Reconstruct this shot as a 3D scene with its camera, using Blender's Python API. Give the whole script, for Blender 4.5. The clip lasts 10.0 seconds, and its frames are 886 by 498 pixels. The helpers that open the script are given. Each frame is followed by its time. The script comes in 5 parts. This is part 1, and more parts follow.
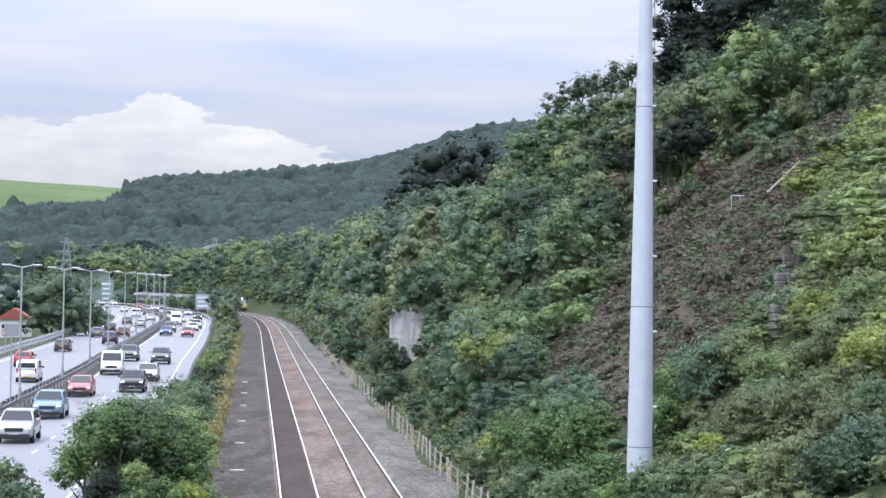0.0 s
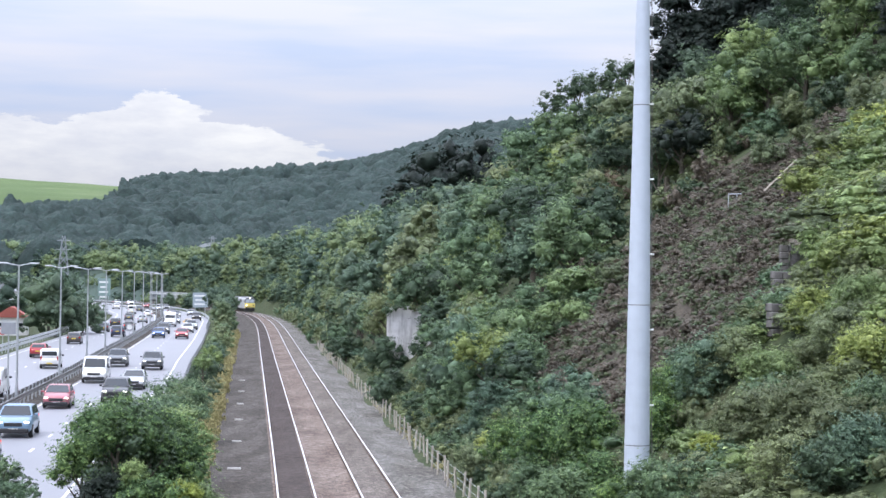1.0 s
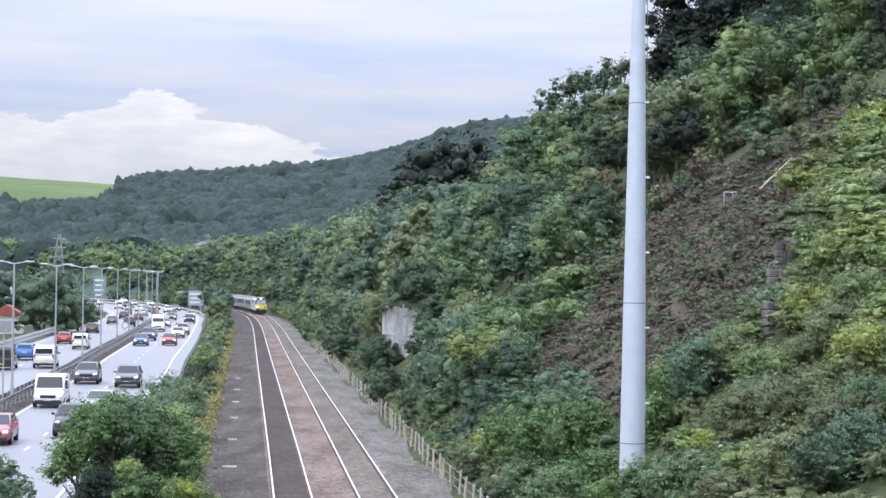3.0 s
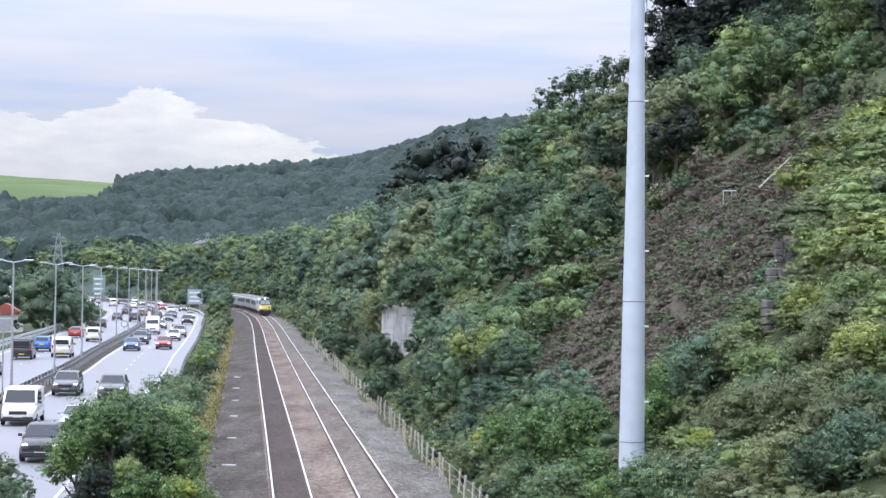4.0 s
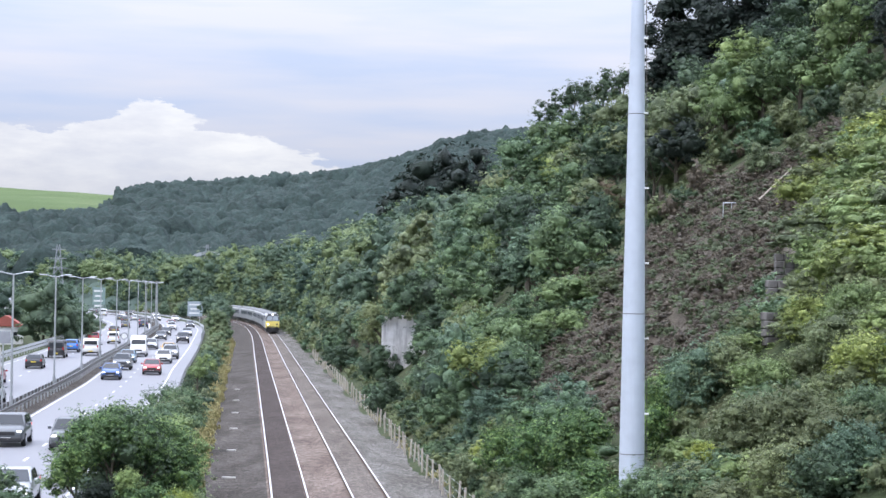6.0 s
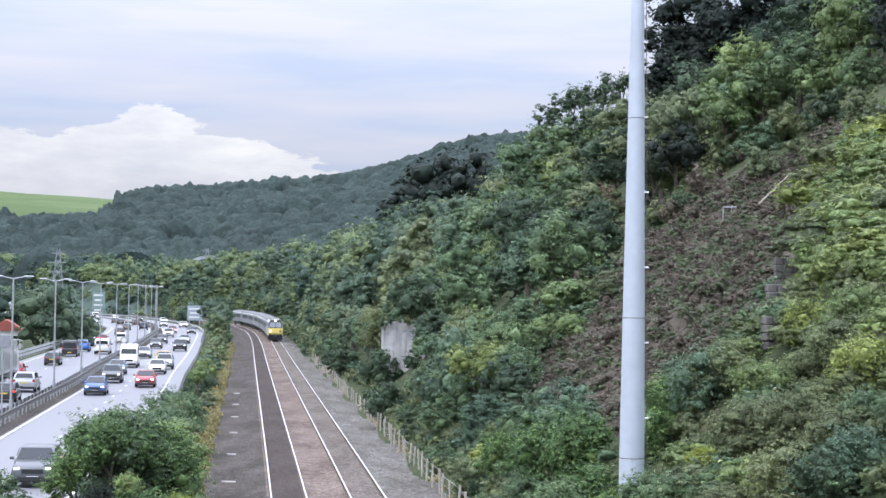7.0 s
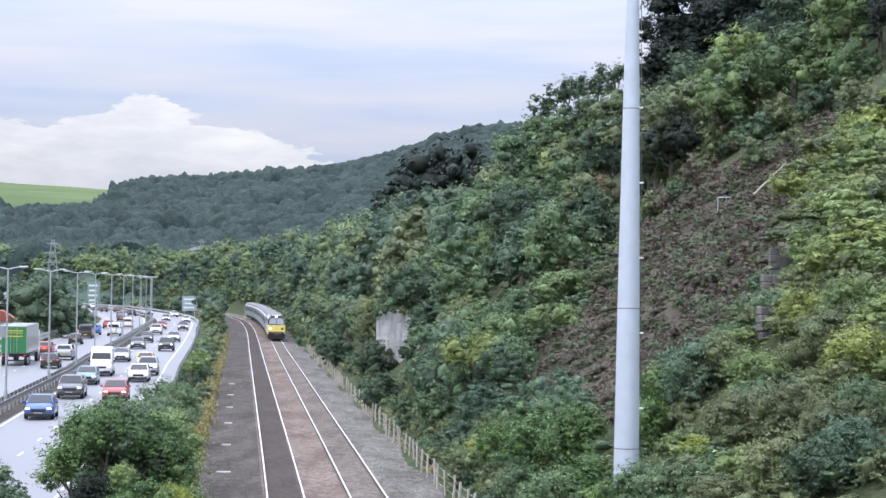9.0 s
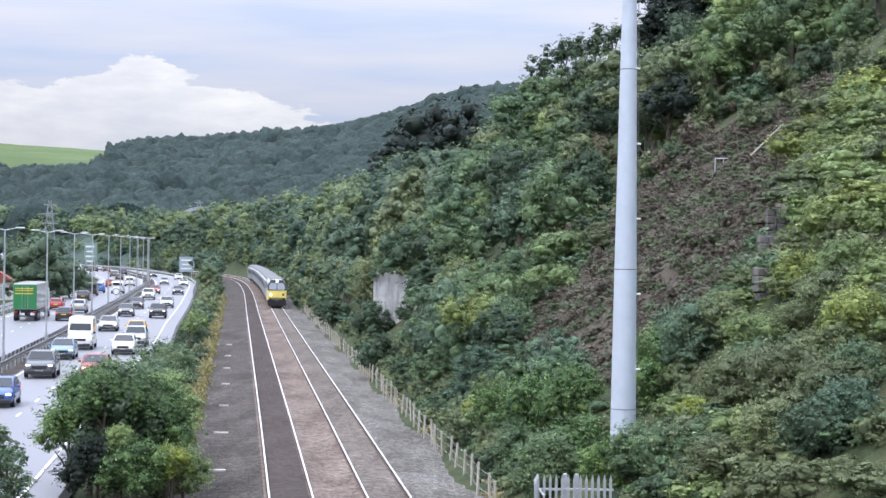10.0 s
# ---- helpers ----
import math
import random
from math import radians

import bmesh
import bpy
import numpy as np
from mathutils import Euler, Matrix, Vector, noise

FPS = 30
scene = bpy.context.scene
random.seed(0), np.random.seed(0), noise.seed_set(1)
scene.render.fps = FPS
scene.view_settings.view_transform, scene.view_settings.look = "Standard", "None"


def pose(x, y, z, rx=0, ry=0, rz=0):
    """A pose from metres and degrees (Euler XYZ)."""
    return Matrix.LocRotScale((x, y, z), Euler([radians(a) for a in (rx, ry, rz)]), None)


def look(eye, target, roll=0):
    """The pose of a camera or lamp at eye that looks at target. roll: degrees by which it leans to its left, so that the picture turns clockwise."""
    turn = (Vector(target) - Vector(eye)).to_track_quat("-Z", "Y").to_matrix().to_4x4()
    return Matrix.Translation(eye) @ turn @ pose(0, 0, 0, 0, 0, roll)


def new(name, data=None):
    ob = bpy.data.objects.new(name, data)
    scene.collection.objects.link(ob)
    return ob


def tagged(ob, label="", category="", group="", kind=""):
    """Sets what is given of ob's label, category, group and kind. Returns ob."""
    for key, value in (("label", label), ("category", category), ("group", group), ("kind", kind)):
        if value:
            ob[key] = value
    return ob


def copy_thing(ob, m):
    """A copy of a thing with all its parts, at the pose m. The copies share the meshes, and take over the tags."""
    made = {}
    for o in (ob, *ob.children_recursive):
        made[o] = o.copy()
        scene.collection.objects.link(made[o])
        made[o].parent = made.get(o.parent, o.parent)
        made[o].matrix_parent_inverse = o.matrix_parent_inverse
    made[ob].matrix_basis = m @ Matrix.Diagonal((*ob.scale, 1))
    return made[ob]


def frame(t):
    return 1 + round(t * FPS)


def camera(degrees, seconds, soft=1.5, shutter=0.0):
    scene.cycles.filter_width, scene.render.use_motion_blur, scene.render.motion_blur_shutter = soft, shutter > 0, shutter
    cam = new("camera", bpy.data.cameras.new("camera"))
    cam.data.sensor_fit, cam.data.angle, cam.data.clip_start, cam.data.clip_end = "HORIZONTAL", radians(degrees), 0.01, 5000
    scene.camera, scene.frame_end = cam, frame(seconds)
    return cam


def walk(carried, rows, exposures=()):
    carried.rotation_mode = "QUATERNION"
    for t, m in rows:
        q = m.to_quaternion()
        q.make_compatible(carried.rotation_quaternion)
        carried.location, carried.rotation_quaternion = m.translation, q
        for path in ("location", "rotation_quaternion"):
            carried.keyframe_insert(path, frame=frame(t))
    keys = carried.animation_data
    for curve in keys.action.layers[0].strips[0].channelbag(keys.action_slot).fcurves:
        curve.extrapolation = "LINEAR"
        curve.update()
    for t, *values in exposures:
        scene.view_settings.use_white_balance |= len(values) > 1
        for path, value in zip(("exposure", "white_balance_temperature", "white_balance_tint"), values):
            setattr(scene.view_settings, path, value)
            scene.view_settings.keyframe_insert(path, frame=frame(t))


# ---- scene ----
cam = camera(25.5, 10.0)
FOCAL = 784 / math.tan(radians(12.75))
EYE = (0.0, 0.0, 8.72)
AIM = pose(*EYE, 90 + 1.007, 0, 0) @ pose(0, 0, 0, 0, 0, 0.9)
# seconds, drift of the hand-held picture (right, down)
DRIFT = [(0, 0, 0), (0.5, -2, -4.5), (1, -5, -3), (1.5, -6.3, 0), (2, -8.3, 0), (2.5, -11, -3), (4, -14, -8.7),
         (4.5, -14, -3), (5, -14, 2), (5.5, -14, 7.5), (7, -14.3, 20), (7.5, -15.3, 21.5), (8, -17, 19),
         (8.5, -20, 11.5), (9, -23.3, 3), (9.5, -26, -26), (10, -28.5, -66)]
walk(cam, [(t, AIM @ pose(0, 0, 0, 0, math.degrees(dx / FOCAL), 0) @ pose(0, 0, 0, math.degrees(dy / FOCAL), 0, 0))
           for t, dx, dy in DRIFT])

# ---- light: bright overcast sky, one soft sun behind thin cloud ----
SUN_EL, SUN_AZ = radians(58), radians(235)


def make_world():
    w = bpy.data.worlds.new("overcast_sky")
    scene.world = w
    w.use_nodes = True
    nt = w.node_tree
    N, L = nt.nodes, nt.links
    N.clear()
    out = N.new("ShaderNodeOutputWorld")
    bg = N.new("ShaderNodeBackground")
    sky = N.new("ShaderNodeTexSky")
    sky.sky_type, sky.sun_disc = "NISHITA", False
    sky.sun_elevation, sky.sun_rotation = SUN_EL, SUN_AZ
    tc = N.new("ShaderNodeTexCoord")
    sep = N.new("ShaderNodeSeparateXYZ")
    L.new(tc.outputs["Generated"], sep.inputs[0])

    def m(op, a, b=None, c=None):
        n = N.new("ShaderNodeMath")
        n.operation = op
        for i, v in enumerate((a, b, c)):
            if v is None:
                continue
            if isinstance(v, (int, float)):
                n.inputs[i].default_value = v
            else:
                L.new(v, n.inputs[i])
        return n.outputs[0]

    def noise_tex(vec, scale, detail=6, rough=0.55):
        n = N.new("ShaderNodeTexNoise")
        n.inputs["Scale"].default_value, n.inputs["Detail"].default_value = scale, detail
        n.inputs["Roughness"].default_value = rough
        L.new(vec, n.inputs["Vector"])
        return n.outputs["Fac"]

    def mix(f, a, b):
        n = N.new("ShaderNodeMix")
        n.data_type = "RGBA"
        L.new(f, n.inputs[0])
        for i, v in ((6, a), (7, b)):
            if isinstance(v, tuple):
                n.inputs[i].default_value = (*v, 1)
            else:
                L.new(v, n.inputs[i])
        return n.outputs[2]

    def ramp(f, stops):
        n = N.new("ShaderNodeValToRGB")
        e = n.color_ramp.elements
        while len(e) < len(stops):
            e.new(0.5)
        for s, (p, v) in zip(e, stops):
            s.position, s.color = p, (v, v, v, 1)
        L.new(f, n.inputs[0])
        return n.outputs[0]

    az = m("ARCTAN2", sep.outputs[0], sep.outputs[1])
    el = m("ARCSINE", sep.outputs[2])
    comb = N.new("ShaderNodeCombineXYZ")
    L.new(az, comb.inputs[0])
    L.new(m("MULTIPLY", el, 3.2), comb.inputs[1])
    streak = N.new("ShaderNodeCombineXYZ")
    L.new(az, streak.inputs[0])
    L.new(m("MULTIPLY", el, 9.0), streak.inputs[1])
    # the top of the low cumulus bank, as elevation over azimuth
    edge = ramp(m("MULTIPLY_ADD", az, 2.5, 0.6), [(0.0, 0.60), (0.04, 0.79), (0.09, 0.76), (0.135, 0.83), (0.19, 0.87), (0.22, 0.95),
                                               (0.275, 0.90), (0.325, 0.785), (0.385, 0.75), (0.435, 0.67), (0.50, 0.60), (0.62, 0.5)])
    lump = noise_tex(comb.outputs[0], 30, 9, 0.62)
    top = m("ADD", m("MULTIPLY", edge, 0.1), m("MULTIPLY_ADD", lump, 0.040, -0.020))
    bank = m("MULTIPLY", m("SUBTRACT", top, el), 520)
    bank = m("MINIMUM", m("MAXIMUM", bank, 0.0), 1.0)
    fade = m("MINIMUM", m("MAXIMUM", m("MULTIPLY_ADD", m("SUBTRACT", top, el), -9, 1.05), 0.35), 1.0)
    wisps = ramp(noise_tex(streak.outputs[0], 5.5, 7, 0.5), [(0.36, 0.0), (0.62, 1.0)])
    soft = noise_tex(comb.outputs[0], 9, 6, 0.6)
    blue = mix(m("MULTIPLY", soft, 0.35), sky.outputs[0], (6.6, 7.2, 8.6))
    scaled = N.new("ShaderNodeVectorMath")
    scaled.operation = "SCALE"
    L.new(blue, scaled.inputs[0])
    scaled.inputs["Scale"].default_value = 0.1
    veil = mix(soft, (0.52, 0.63, 0.90), (0.64, 0.70, 0.88))
    veil = mix(m("MULTIPLY_ADD", soft, 0.1, 0.86), scaled.outputs[0], veil)
    col = mix(wisps, veil, (0.70, 0.73, 0.86))
    white = mix(ramp(noise_tex(comb.outputs[0], 16, 7, 0.62), [(0.35, 0.0), (0.65, 1.0)]), (0.74, 0.77, 0.88), (0.97, 0.985, 1.03))
    col = mix(m("MULTIPLY", bank, fade), col, white)
    # an overcast sky is about three times as bright overhead as at the horizon
    over = N.new("ShaderNodeVectorMath")
    over.operation = "SCALE"
    L.new(col, over.inputs[0])
    L.new(m("MULTIPLY_ADD", m("MAXIMUM", sep.outputs[2], 0.0), 3.3, 0.56), over.inputs["Scale"])
    L.new(over.outputs[0], bg.inputs[0])
    bg.inputs[1].default_value = 1.0
    L.new(bg.outputs[0], out.inputs[0])


make_world()
sun = new("sun", bpy.data.lights.new("sun", "SUN"))
sun.data.energy, sun.data.angle, sun.data.color = 1.5, radians(16), (1.0, 0.97, 0.92)
sun.matrix_world = look((0, 0, 60), (60 * math.cos(SUN_EL) * -math.sin(SUN_AZ), 60 * math.cos(SUN_EL) * -math.cos(SUN_AZ), 60 - 60 * math.sin(SUN_EL)))
scene.view_settings.exposure = 0.3

# ---- materials ----


class Mat:
    """Short node writing for one material."""

    def __init__(self, name):
        self.m = bpy.data.materials.new(name)
        self.m.use_nodes = True
        self.N, self.L = self.m.node_tree.nodes, self.m.node_tree.links
        self.b = self.N["Principled BSDF"]
        self.co = self.N.new("ShaderNodeTexCoord").outputs["Object"]

    def world(self):
        self.co = self.N.new("ShaderNodeNewGeometry").outputs["Position"]
        return self

    def noise(self, scale, detail=4, rough=0.55, stretch=None):
        v = self.co
        if stretch:
            mp = self.N.new("ShaderNodeMapping")
            mp.inputs["Scale"].default_value = stretch
            self.L.new(v, mp.inputs[0])
            v = mp.outputs[0]
        n = self.N.new("ShaderNodeTexNoise")
        n.inputs["Scale"].default_value, n.inputs["Detail"].default_value, n.inputs["Roughness"].default_value = scale, detail, rough
        self.L.new(v, n.inputs["Vector"])
        return n.outputs["Fac"]

    def ramp(self, f, *stops):
        n = self.N.new("ShaderNodeValToRGB")
        e = n.color_ramp.elements
        while len(e) < len(stops):
            e.new(0.5)
        for s, (p, c) in zip(e, stops):
            s.position, s.color = p, (*c, 1) if isinstance(c, tuple) else (c, c, c, 1)
        self.L.new(f, n.inputs[0])
        return n.outputs[0]

    def mix(self, f, a, b, mode="MIX"):
        n = self.N.new("ShaderNodeMix")
        n.data_type, n.blend_type = "RGBA", mode
        for i, v in ((0, f), (6, a), (7, b)):
            if isinstance(v, tuple):
                n.inputs[i].default_value = (*v, 1)
            elif isinstance(v, (int, float)):
                n.inputs[i].default_value = v
            else:
                self.L.new(v, n.inputs[i])
        return n.outputs[2]

    def island(self):
        return self.N.new("ShaderNodeNewGeometry").outputs["Random Per Island"]

    def obrand(self):
        return self.N.new("ShaderNodeObjectInfo").outputs["Random"]

    def set(self, color=None, rough=None, metal=None, spec=None):
        for key, v in (("Base Color", color), ("Roughness", rough), ("Metallic", metal), ("Specular IOR Level", spec)):
            if v is None:
                continue
            if isinstance(v, tuple):
                self.b.inputs[key].default_value = (*v, 1)
            elif isinstance(v, (int, float)):
                self.b.inputs[key].default_value = v
            else:
                self.L.new(v, self.b.inputs[key])
        return self

    def bump(self, f, strength=0.5, dist=0.02):
        n = self.N.new("ShaderNodeBump")
        n.inputs["Strength"].default_value, n.inputs["Distance"].default_value = strength, dist
        self.L.new(f, n.inputs["Height"])
        self.L.new(n.outputs[0], self.b.inputs["Normal"])
        return self

    def glow(self, color, strength):
        self.b.inputs["Emission Color"].default_value = (*color, 1)
        self.b.inputs["Emission Strength"].default_value = strength
        return self


def simple(name, c, rough=0.5, metal=0.0, grain=0.12, scale=8.0, bump=0.0):
    k = Mat(name)
    f = k.noise(scale, 5)
    lo, hi = tuple(x * (1 - grain) for x in c), tuple(min(1, x * (1 + grain)) for x in c)
    k.set(k.ramp(f, (0.3, lo), (0.7, hi)), rough, metal)
    if bump:
        k.bump(f, bump, 0.02)
    return k.m


def leaf_mat(name, a, b, c, scale=0.5, grain=4.0, even=0.35, gloss=0.35):
    """Foliage: a tint for each spray, broad drift over the crown, fine leafy mottling and relief."""
    k = Mat(name).world()
    per = k.mix(even, k.ramp(k.island(), (0.0, a), (0.55, b), (1.0, c)), b)
    broad = k.ramp(k.noise(scale, 3), (0.3, 0.74), (0.7, 1.24))
    fine = k.noise(grain, 5, 0.68)
    tone = k.ramp(k.obrand(), (0.0, (0.84, 0.87, 0.9)), (1.0, (1.14, 1.08, 0.96)))
    col = k.mix(1.0, k.mix(1.0, per, broad, "MULTIPLY"), tone, "MULTIPLY")
    col = k.mix(1.0, col, k.ramp(fine, (0.3, 0.66), (0.5, 1.0), (0.7, 1.42)), "MULTIPLY")
    k.set(col, 0.58, 0.0, gloss)
    k.bump(fine, 0.7, 0.8 / grain)
    tr = k.N.new("ShaderNodeBsdfTranslucent")
    k.L.new(col, tr.inputs[0])
    ms = k.N.new("ShaderNodeMixShader")
    ms.inputs[0].default_value = 0.27
    k.L.new(k.b.outputs[0], ms.inputs[1])
    k.L.new(tr.outputs[0], ms.inputs[2])
    k.L.new(ms.outputs[0], k.N["Material Output"].inputs[0])
    return k.m


LEAF = {
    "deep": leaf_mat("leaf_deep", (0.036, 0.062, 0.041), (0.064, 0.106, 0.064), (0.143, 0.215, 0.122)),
    "mid": leaf_mat("leaf_mid", (0.067, 0.113, 0.067), (0.121, 0.193, 0.105), (0.260, 0.379, 0.191)),
    "light": leaf_mat("leaf_light", (0.100, 0.152, 0.066), (0.180, 0.258, 0.110), (0.370, 0.480, 0.210)),
    "yellow": leaf_mat("leaf_yellow", (0.124, 0.169, 0.056), (0.224, 0.281, 0.091), (0.491, 0.571, 0.189)),
    "olive": leaf_mat("leaf_olive", (0.098, 0.127, 0.069), (0.168, 0.210, 0.109), (0.335, 0.396, 0.203)),
    "blue": leaf_mat("leaf_blue", (0.062, 0.107, 0.077), (0.113, 0.185, 0.124), (0.248, 0.364, 0.234)),
    "bracken": leaf_mat("leaf_bracken", (0.096, 0.080, 0.060), (0.158, 0.130, 0.098), (0.255, 0.212, 0.160)),
    "straw": leaf_mat("leaf_straw", (0.280, 0.244, 0.103), (0.440, 0.390, 0.185), (0.600, 0.541, 0.288)),
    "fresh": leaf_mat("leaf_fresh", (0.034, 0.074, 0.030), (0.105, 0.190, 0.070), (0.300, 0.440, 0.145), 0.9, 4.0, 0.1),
    "dull": leaf_mat("leaf_dull", (0.085, 0.112, 0.062), (0.142, 0.178, 0.094), (0.215, 0.255, 0.134)),
    # dark evergreen colour, set darker to carry the wood's deep shade as well
    "yew": leaf_mat("leaf_yew_shade", (0.012, 0.022, 0.019), (0.021, 0.035, 0.028), (0.037, 0.058, 0.043)),
    "lime": leaf_mat("leaf_lime", (0.150, 0.198, 0.041), (0.260, 0.322, 0.072), (0.420, 0.478, 0.124)),
    # distance haze is put into this colour: bluish, with raised darks
    "far": leaf_mat("leaf_far_haze", (0.046, 0.066, 0.063), (0.062, 0.088, 0.080), (0.084, 0.116, 0.094), 0.035, 0.26, 0.5, 0.05),
    # softening by distance is put into the colour: bluer, narrower leaf ranges
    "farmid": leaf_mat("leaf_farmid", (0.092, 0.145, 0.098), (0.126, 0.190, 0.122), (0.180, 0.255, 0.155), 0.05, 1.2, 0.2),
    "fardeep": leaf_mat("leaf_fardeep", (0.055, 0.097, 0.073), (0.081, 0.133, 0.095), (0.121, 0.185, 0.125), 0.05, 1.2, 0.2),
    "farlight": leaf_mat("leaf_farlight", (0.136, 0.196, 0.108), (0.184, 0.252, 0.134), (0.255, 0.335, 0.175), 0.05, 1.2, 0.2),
}
BARK = simple("bark", (0.10, 0.085, 0.065), 0.9, 0, 0.35, 6, 0.6)


def ground_mat(name, cols, scale):
    k = Mat(name).world()
    big, small = k.noise(scale, 5), k.noise(3.0, 6, 0.65)
    base = k.ramp(big, (0.3, cols[0]), (0.5, cols[1]), (0.7, cols[2]))
    k.set(k.mix(1.0, base, k.ramp(small, (0.25, 0.6), (0.75, 1.35)), "MULTIPLY"), 0.95, 0, 0.2)
    return k.bump(small, 0.8, 0.12).m


GRASS = ground_mat("rough_grass", ((0.035, 0.050, 0.024), (0.055, 0.072, 0.034), (0.085, 0.082, 0.045)), 0.6)
# takes the far canopy's hazy blue-green, so gaps between crowns don't stand out
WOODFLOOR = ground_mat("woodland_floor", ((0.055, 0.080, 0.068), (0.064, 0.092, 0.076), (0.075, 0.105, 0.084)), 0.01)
MEADOW = ground_mat("meadow", ((0.080, 0.118, 0.045), (0.096, 0.138, 0.054), (0.12, 0.158, 0.07)), 0.01)
BRACKEN = ground_mat("bracken_slope", ((0.066, 0.055, 0.044), (0.094, 0.080, 0.064), (0.082, 0.084, 0.052)), 0.35)


def road_mat():
    k = Mat("wet_asphalt").world()
    lanes, grit = k.noise(0.12, 4, 0.5, (1, 0.12, 1)), k.noise(30, 4, 0.7)
    col = k.mix(1.0, k.ramp(lanes, (0.3, (0.165, 0.165, 0.18)), (0.7, (0.225, 0.225, 0.245))), k.ramp(grit, (0.2, 0.8), (0.8, 1.2)), "MULTIPLY")
    k.set(col, k.ramp(lanes, (0.3, 0.36), (0.7, 0.5)), 0, 0.6)
    return k.bump(grit, 0.15, 0.01).m


ASPHALT = road_mat()


def ballast_mat(name, a, b, c, dirt):
    k = Mat(name).world()
    stones = k.N.new("ShaderNodeTexVoronoi")
    stones.inputs["Scale"].default_value = 11
    k.L.new(k.co, stones.inputs["Vector"])
    sep = k.N.new("ShaderNodeSeparateColor")
    k.L.new(stones.outputs["Color"], sep.inputs[0])
    per = k.ramp(sep.outputs[0], (0.0, a), (0.6, b), (1.0, c))
    stain = k.ramp(k.noise(0.5, 5, 0.6, (1, 0.25, 1)), (0.38, dirt), (0.62, (1.0, 1.0, 1.0)))
    patch = k.ramp(k.noise(1.7, 6, 0.7), (0.3, 0.62), (0.7, 1.28))
    k.set(k.mix(1.0, k.mix(1.0, per, stain, "MULTIPLY"), patch, "MULTIPLY"), 0.9, 0, 0.25)
    return k.bump(stones.outputs["Distance"], 0.9, 0.05).m


BALLAST_TAN = ballast_mat("ballast_tan", (0.112, 0.087, 0.074), (0.206, 0.160, 0.135), (0.343, 0.280, 0.241), (0.62, 0.58, 0.56))
BALLAST_GREY = ballast_mat("ballast_grey", (0.086, 0.080, 0.073), (0.176, 0.165, 0.150), (0.340, 0.325, 0.300), (0.62, 0.60, 0.57))
BALLAST_MUD = ballast_mat("ballast_greyed", (0.103, 0.086, 0.075), (0.168, 0.143, 0.124), (0.275, 0.240, 0.211), (0.68, 0.66, 0.64))
BALLAST_DARK = ballast_mat("ballast_dark", (0.048, 0.037, 0.033), (0.070, 0.055, 0.050), (0.104, 0.084, 0.075), (0.8, 0.76, 0.74))
CINDER = ballast_mat("cinder_path", (0.046, 0.040, 0.036), (0.086, 0.074, 0.065), (0.171, 0.153, 0.135), (0.55, 0.53, 0.50))
RAIL_TOP = simple("rail_polished", (0.80, 0.80, 0.81), 0.45, 0.5, 0.06, 3)
RAIL_RUST = simple("rail_rust", (0.09, 0.055, 0.042), 0.85, 0.1, 0.3, 8)
SLEEPER_PALE = simple("weathered_slab", (0.42, 0.40, 0.38), 0.9, 0, 0.25, 3, 0.3)
PAINT_WHITE = simple("road_paint", (0.78, 0.78, 0.77), 0.6, 0, 0.12, 5)
GALV = simple("galvanised_steel", (0.50, 0.52, 0.54), 0.42, 0.65, 0.12, 6)
GALV_DARK = simple("weathered_steel", (0.13, 0.125, 0.12), 0.6, 0.4, 0.25, 5)
TIMBER = simple("weathered_post", (0.46, 0.41, 0.35), 0.85, 0, 0.2, 10, 0.3)
TYRE = simple("tyre_rubber", (0.02, 0.02, 0.021), 0.8, 0, 0.2, 20)
RIM = simple("wheel_alloy", (0.45, 0.46, 0.48), 0.35, 0.8, 0.1, 10)
GLASS = simple("tinted_glass", (0.022, 0.026, 0.03), 0.06, 0.0, 0.05, 2)
TRIM = simple("black_trim", (0.022, 0.022, 0.024), 0.55, 0, 0.15, 10)
PLATE_W = simple("plate_white", (0.75, 0.75, 0.72), 0.4, 0, 0.05, 10)
PLATE_Y = simple("plate_yellow", (0.72, 0.55, 0.06), 0.4, 0, 0.05, 10)
LAMP_ON = Mat("headlamp_lit").set((0.9, 0.9, 0.9), 0.2).glow((1.0, 0.97, 0.9), 2.2).m
LAMP_OFF = simple("lamp_glass", (0.62, 0.64, 0.66), 0.12, 0.3, 0.05, 8)
TAIL = simple("tail_lamp_red", (0.42, 0.02, 0.02), 0.2, 0, 0.1, 8)
TAIL_ON = Mat("tail_lamp_lit").set((0.5, 0.02, 0.02), 0.3).glow((1.0, 0.06, 0.03), 0.8).m


def paint(name, c, rough=0.28):
    k = Mat(name)
    dirt = k.noise(1.4, 4)
    k.set(k.mix(k.ramp(dirt, (0.45, 0.0), (0.9, 0.25)), c, (0.16, 0.15, 0.14)), rough, 0.15, 0.5)
    k.b.inputs["Coat Weight"].default_value = 0.6
    k.b.inputs["Coat Roughness"].default_value = 0.08
    return k.m


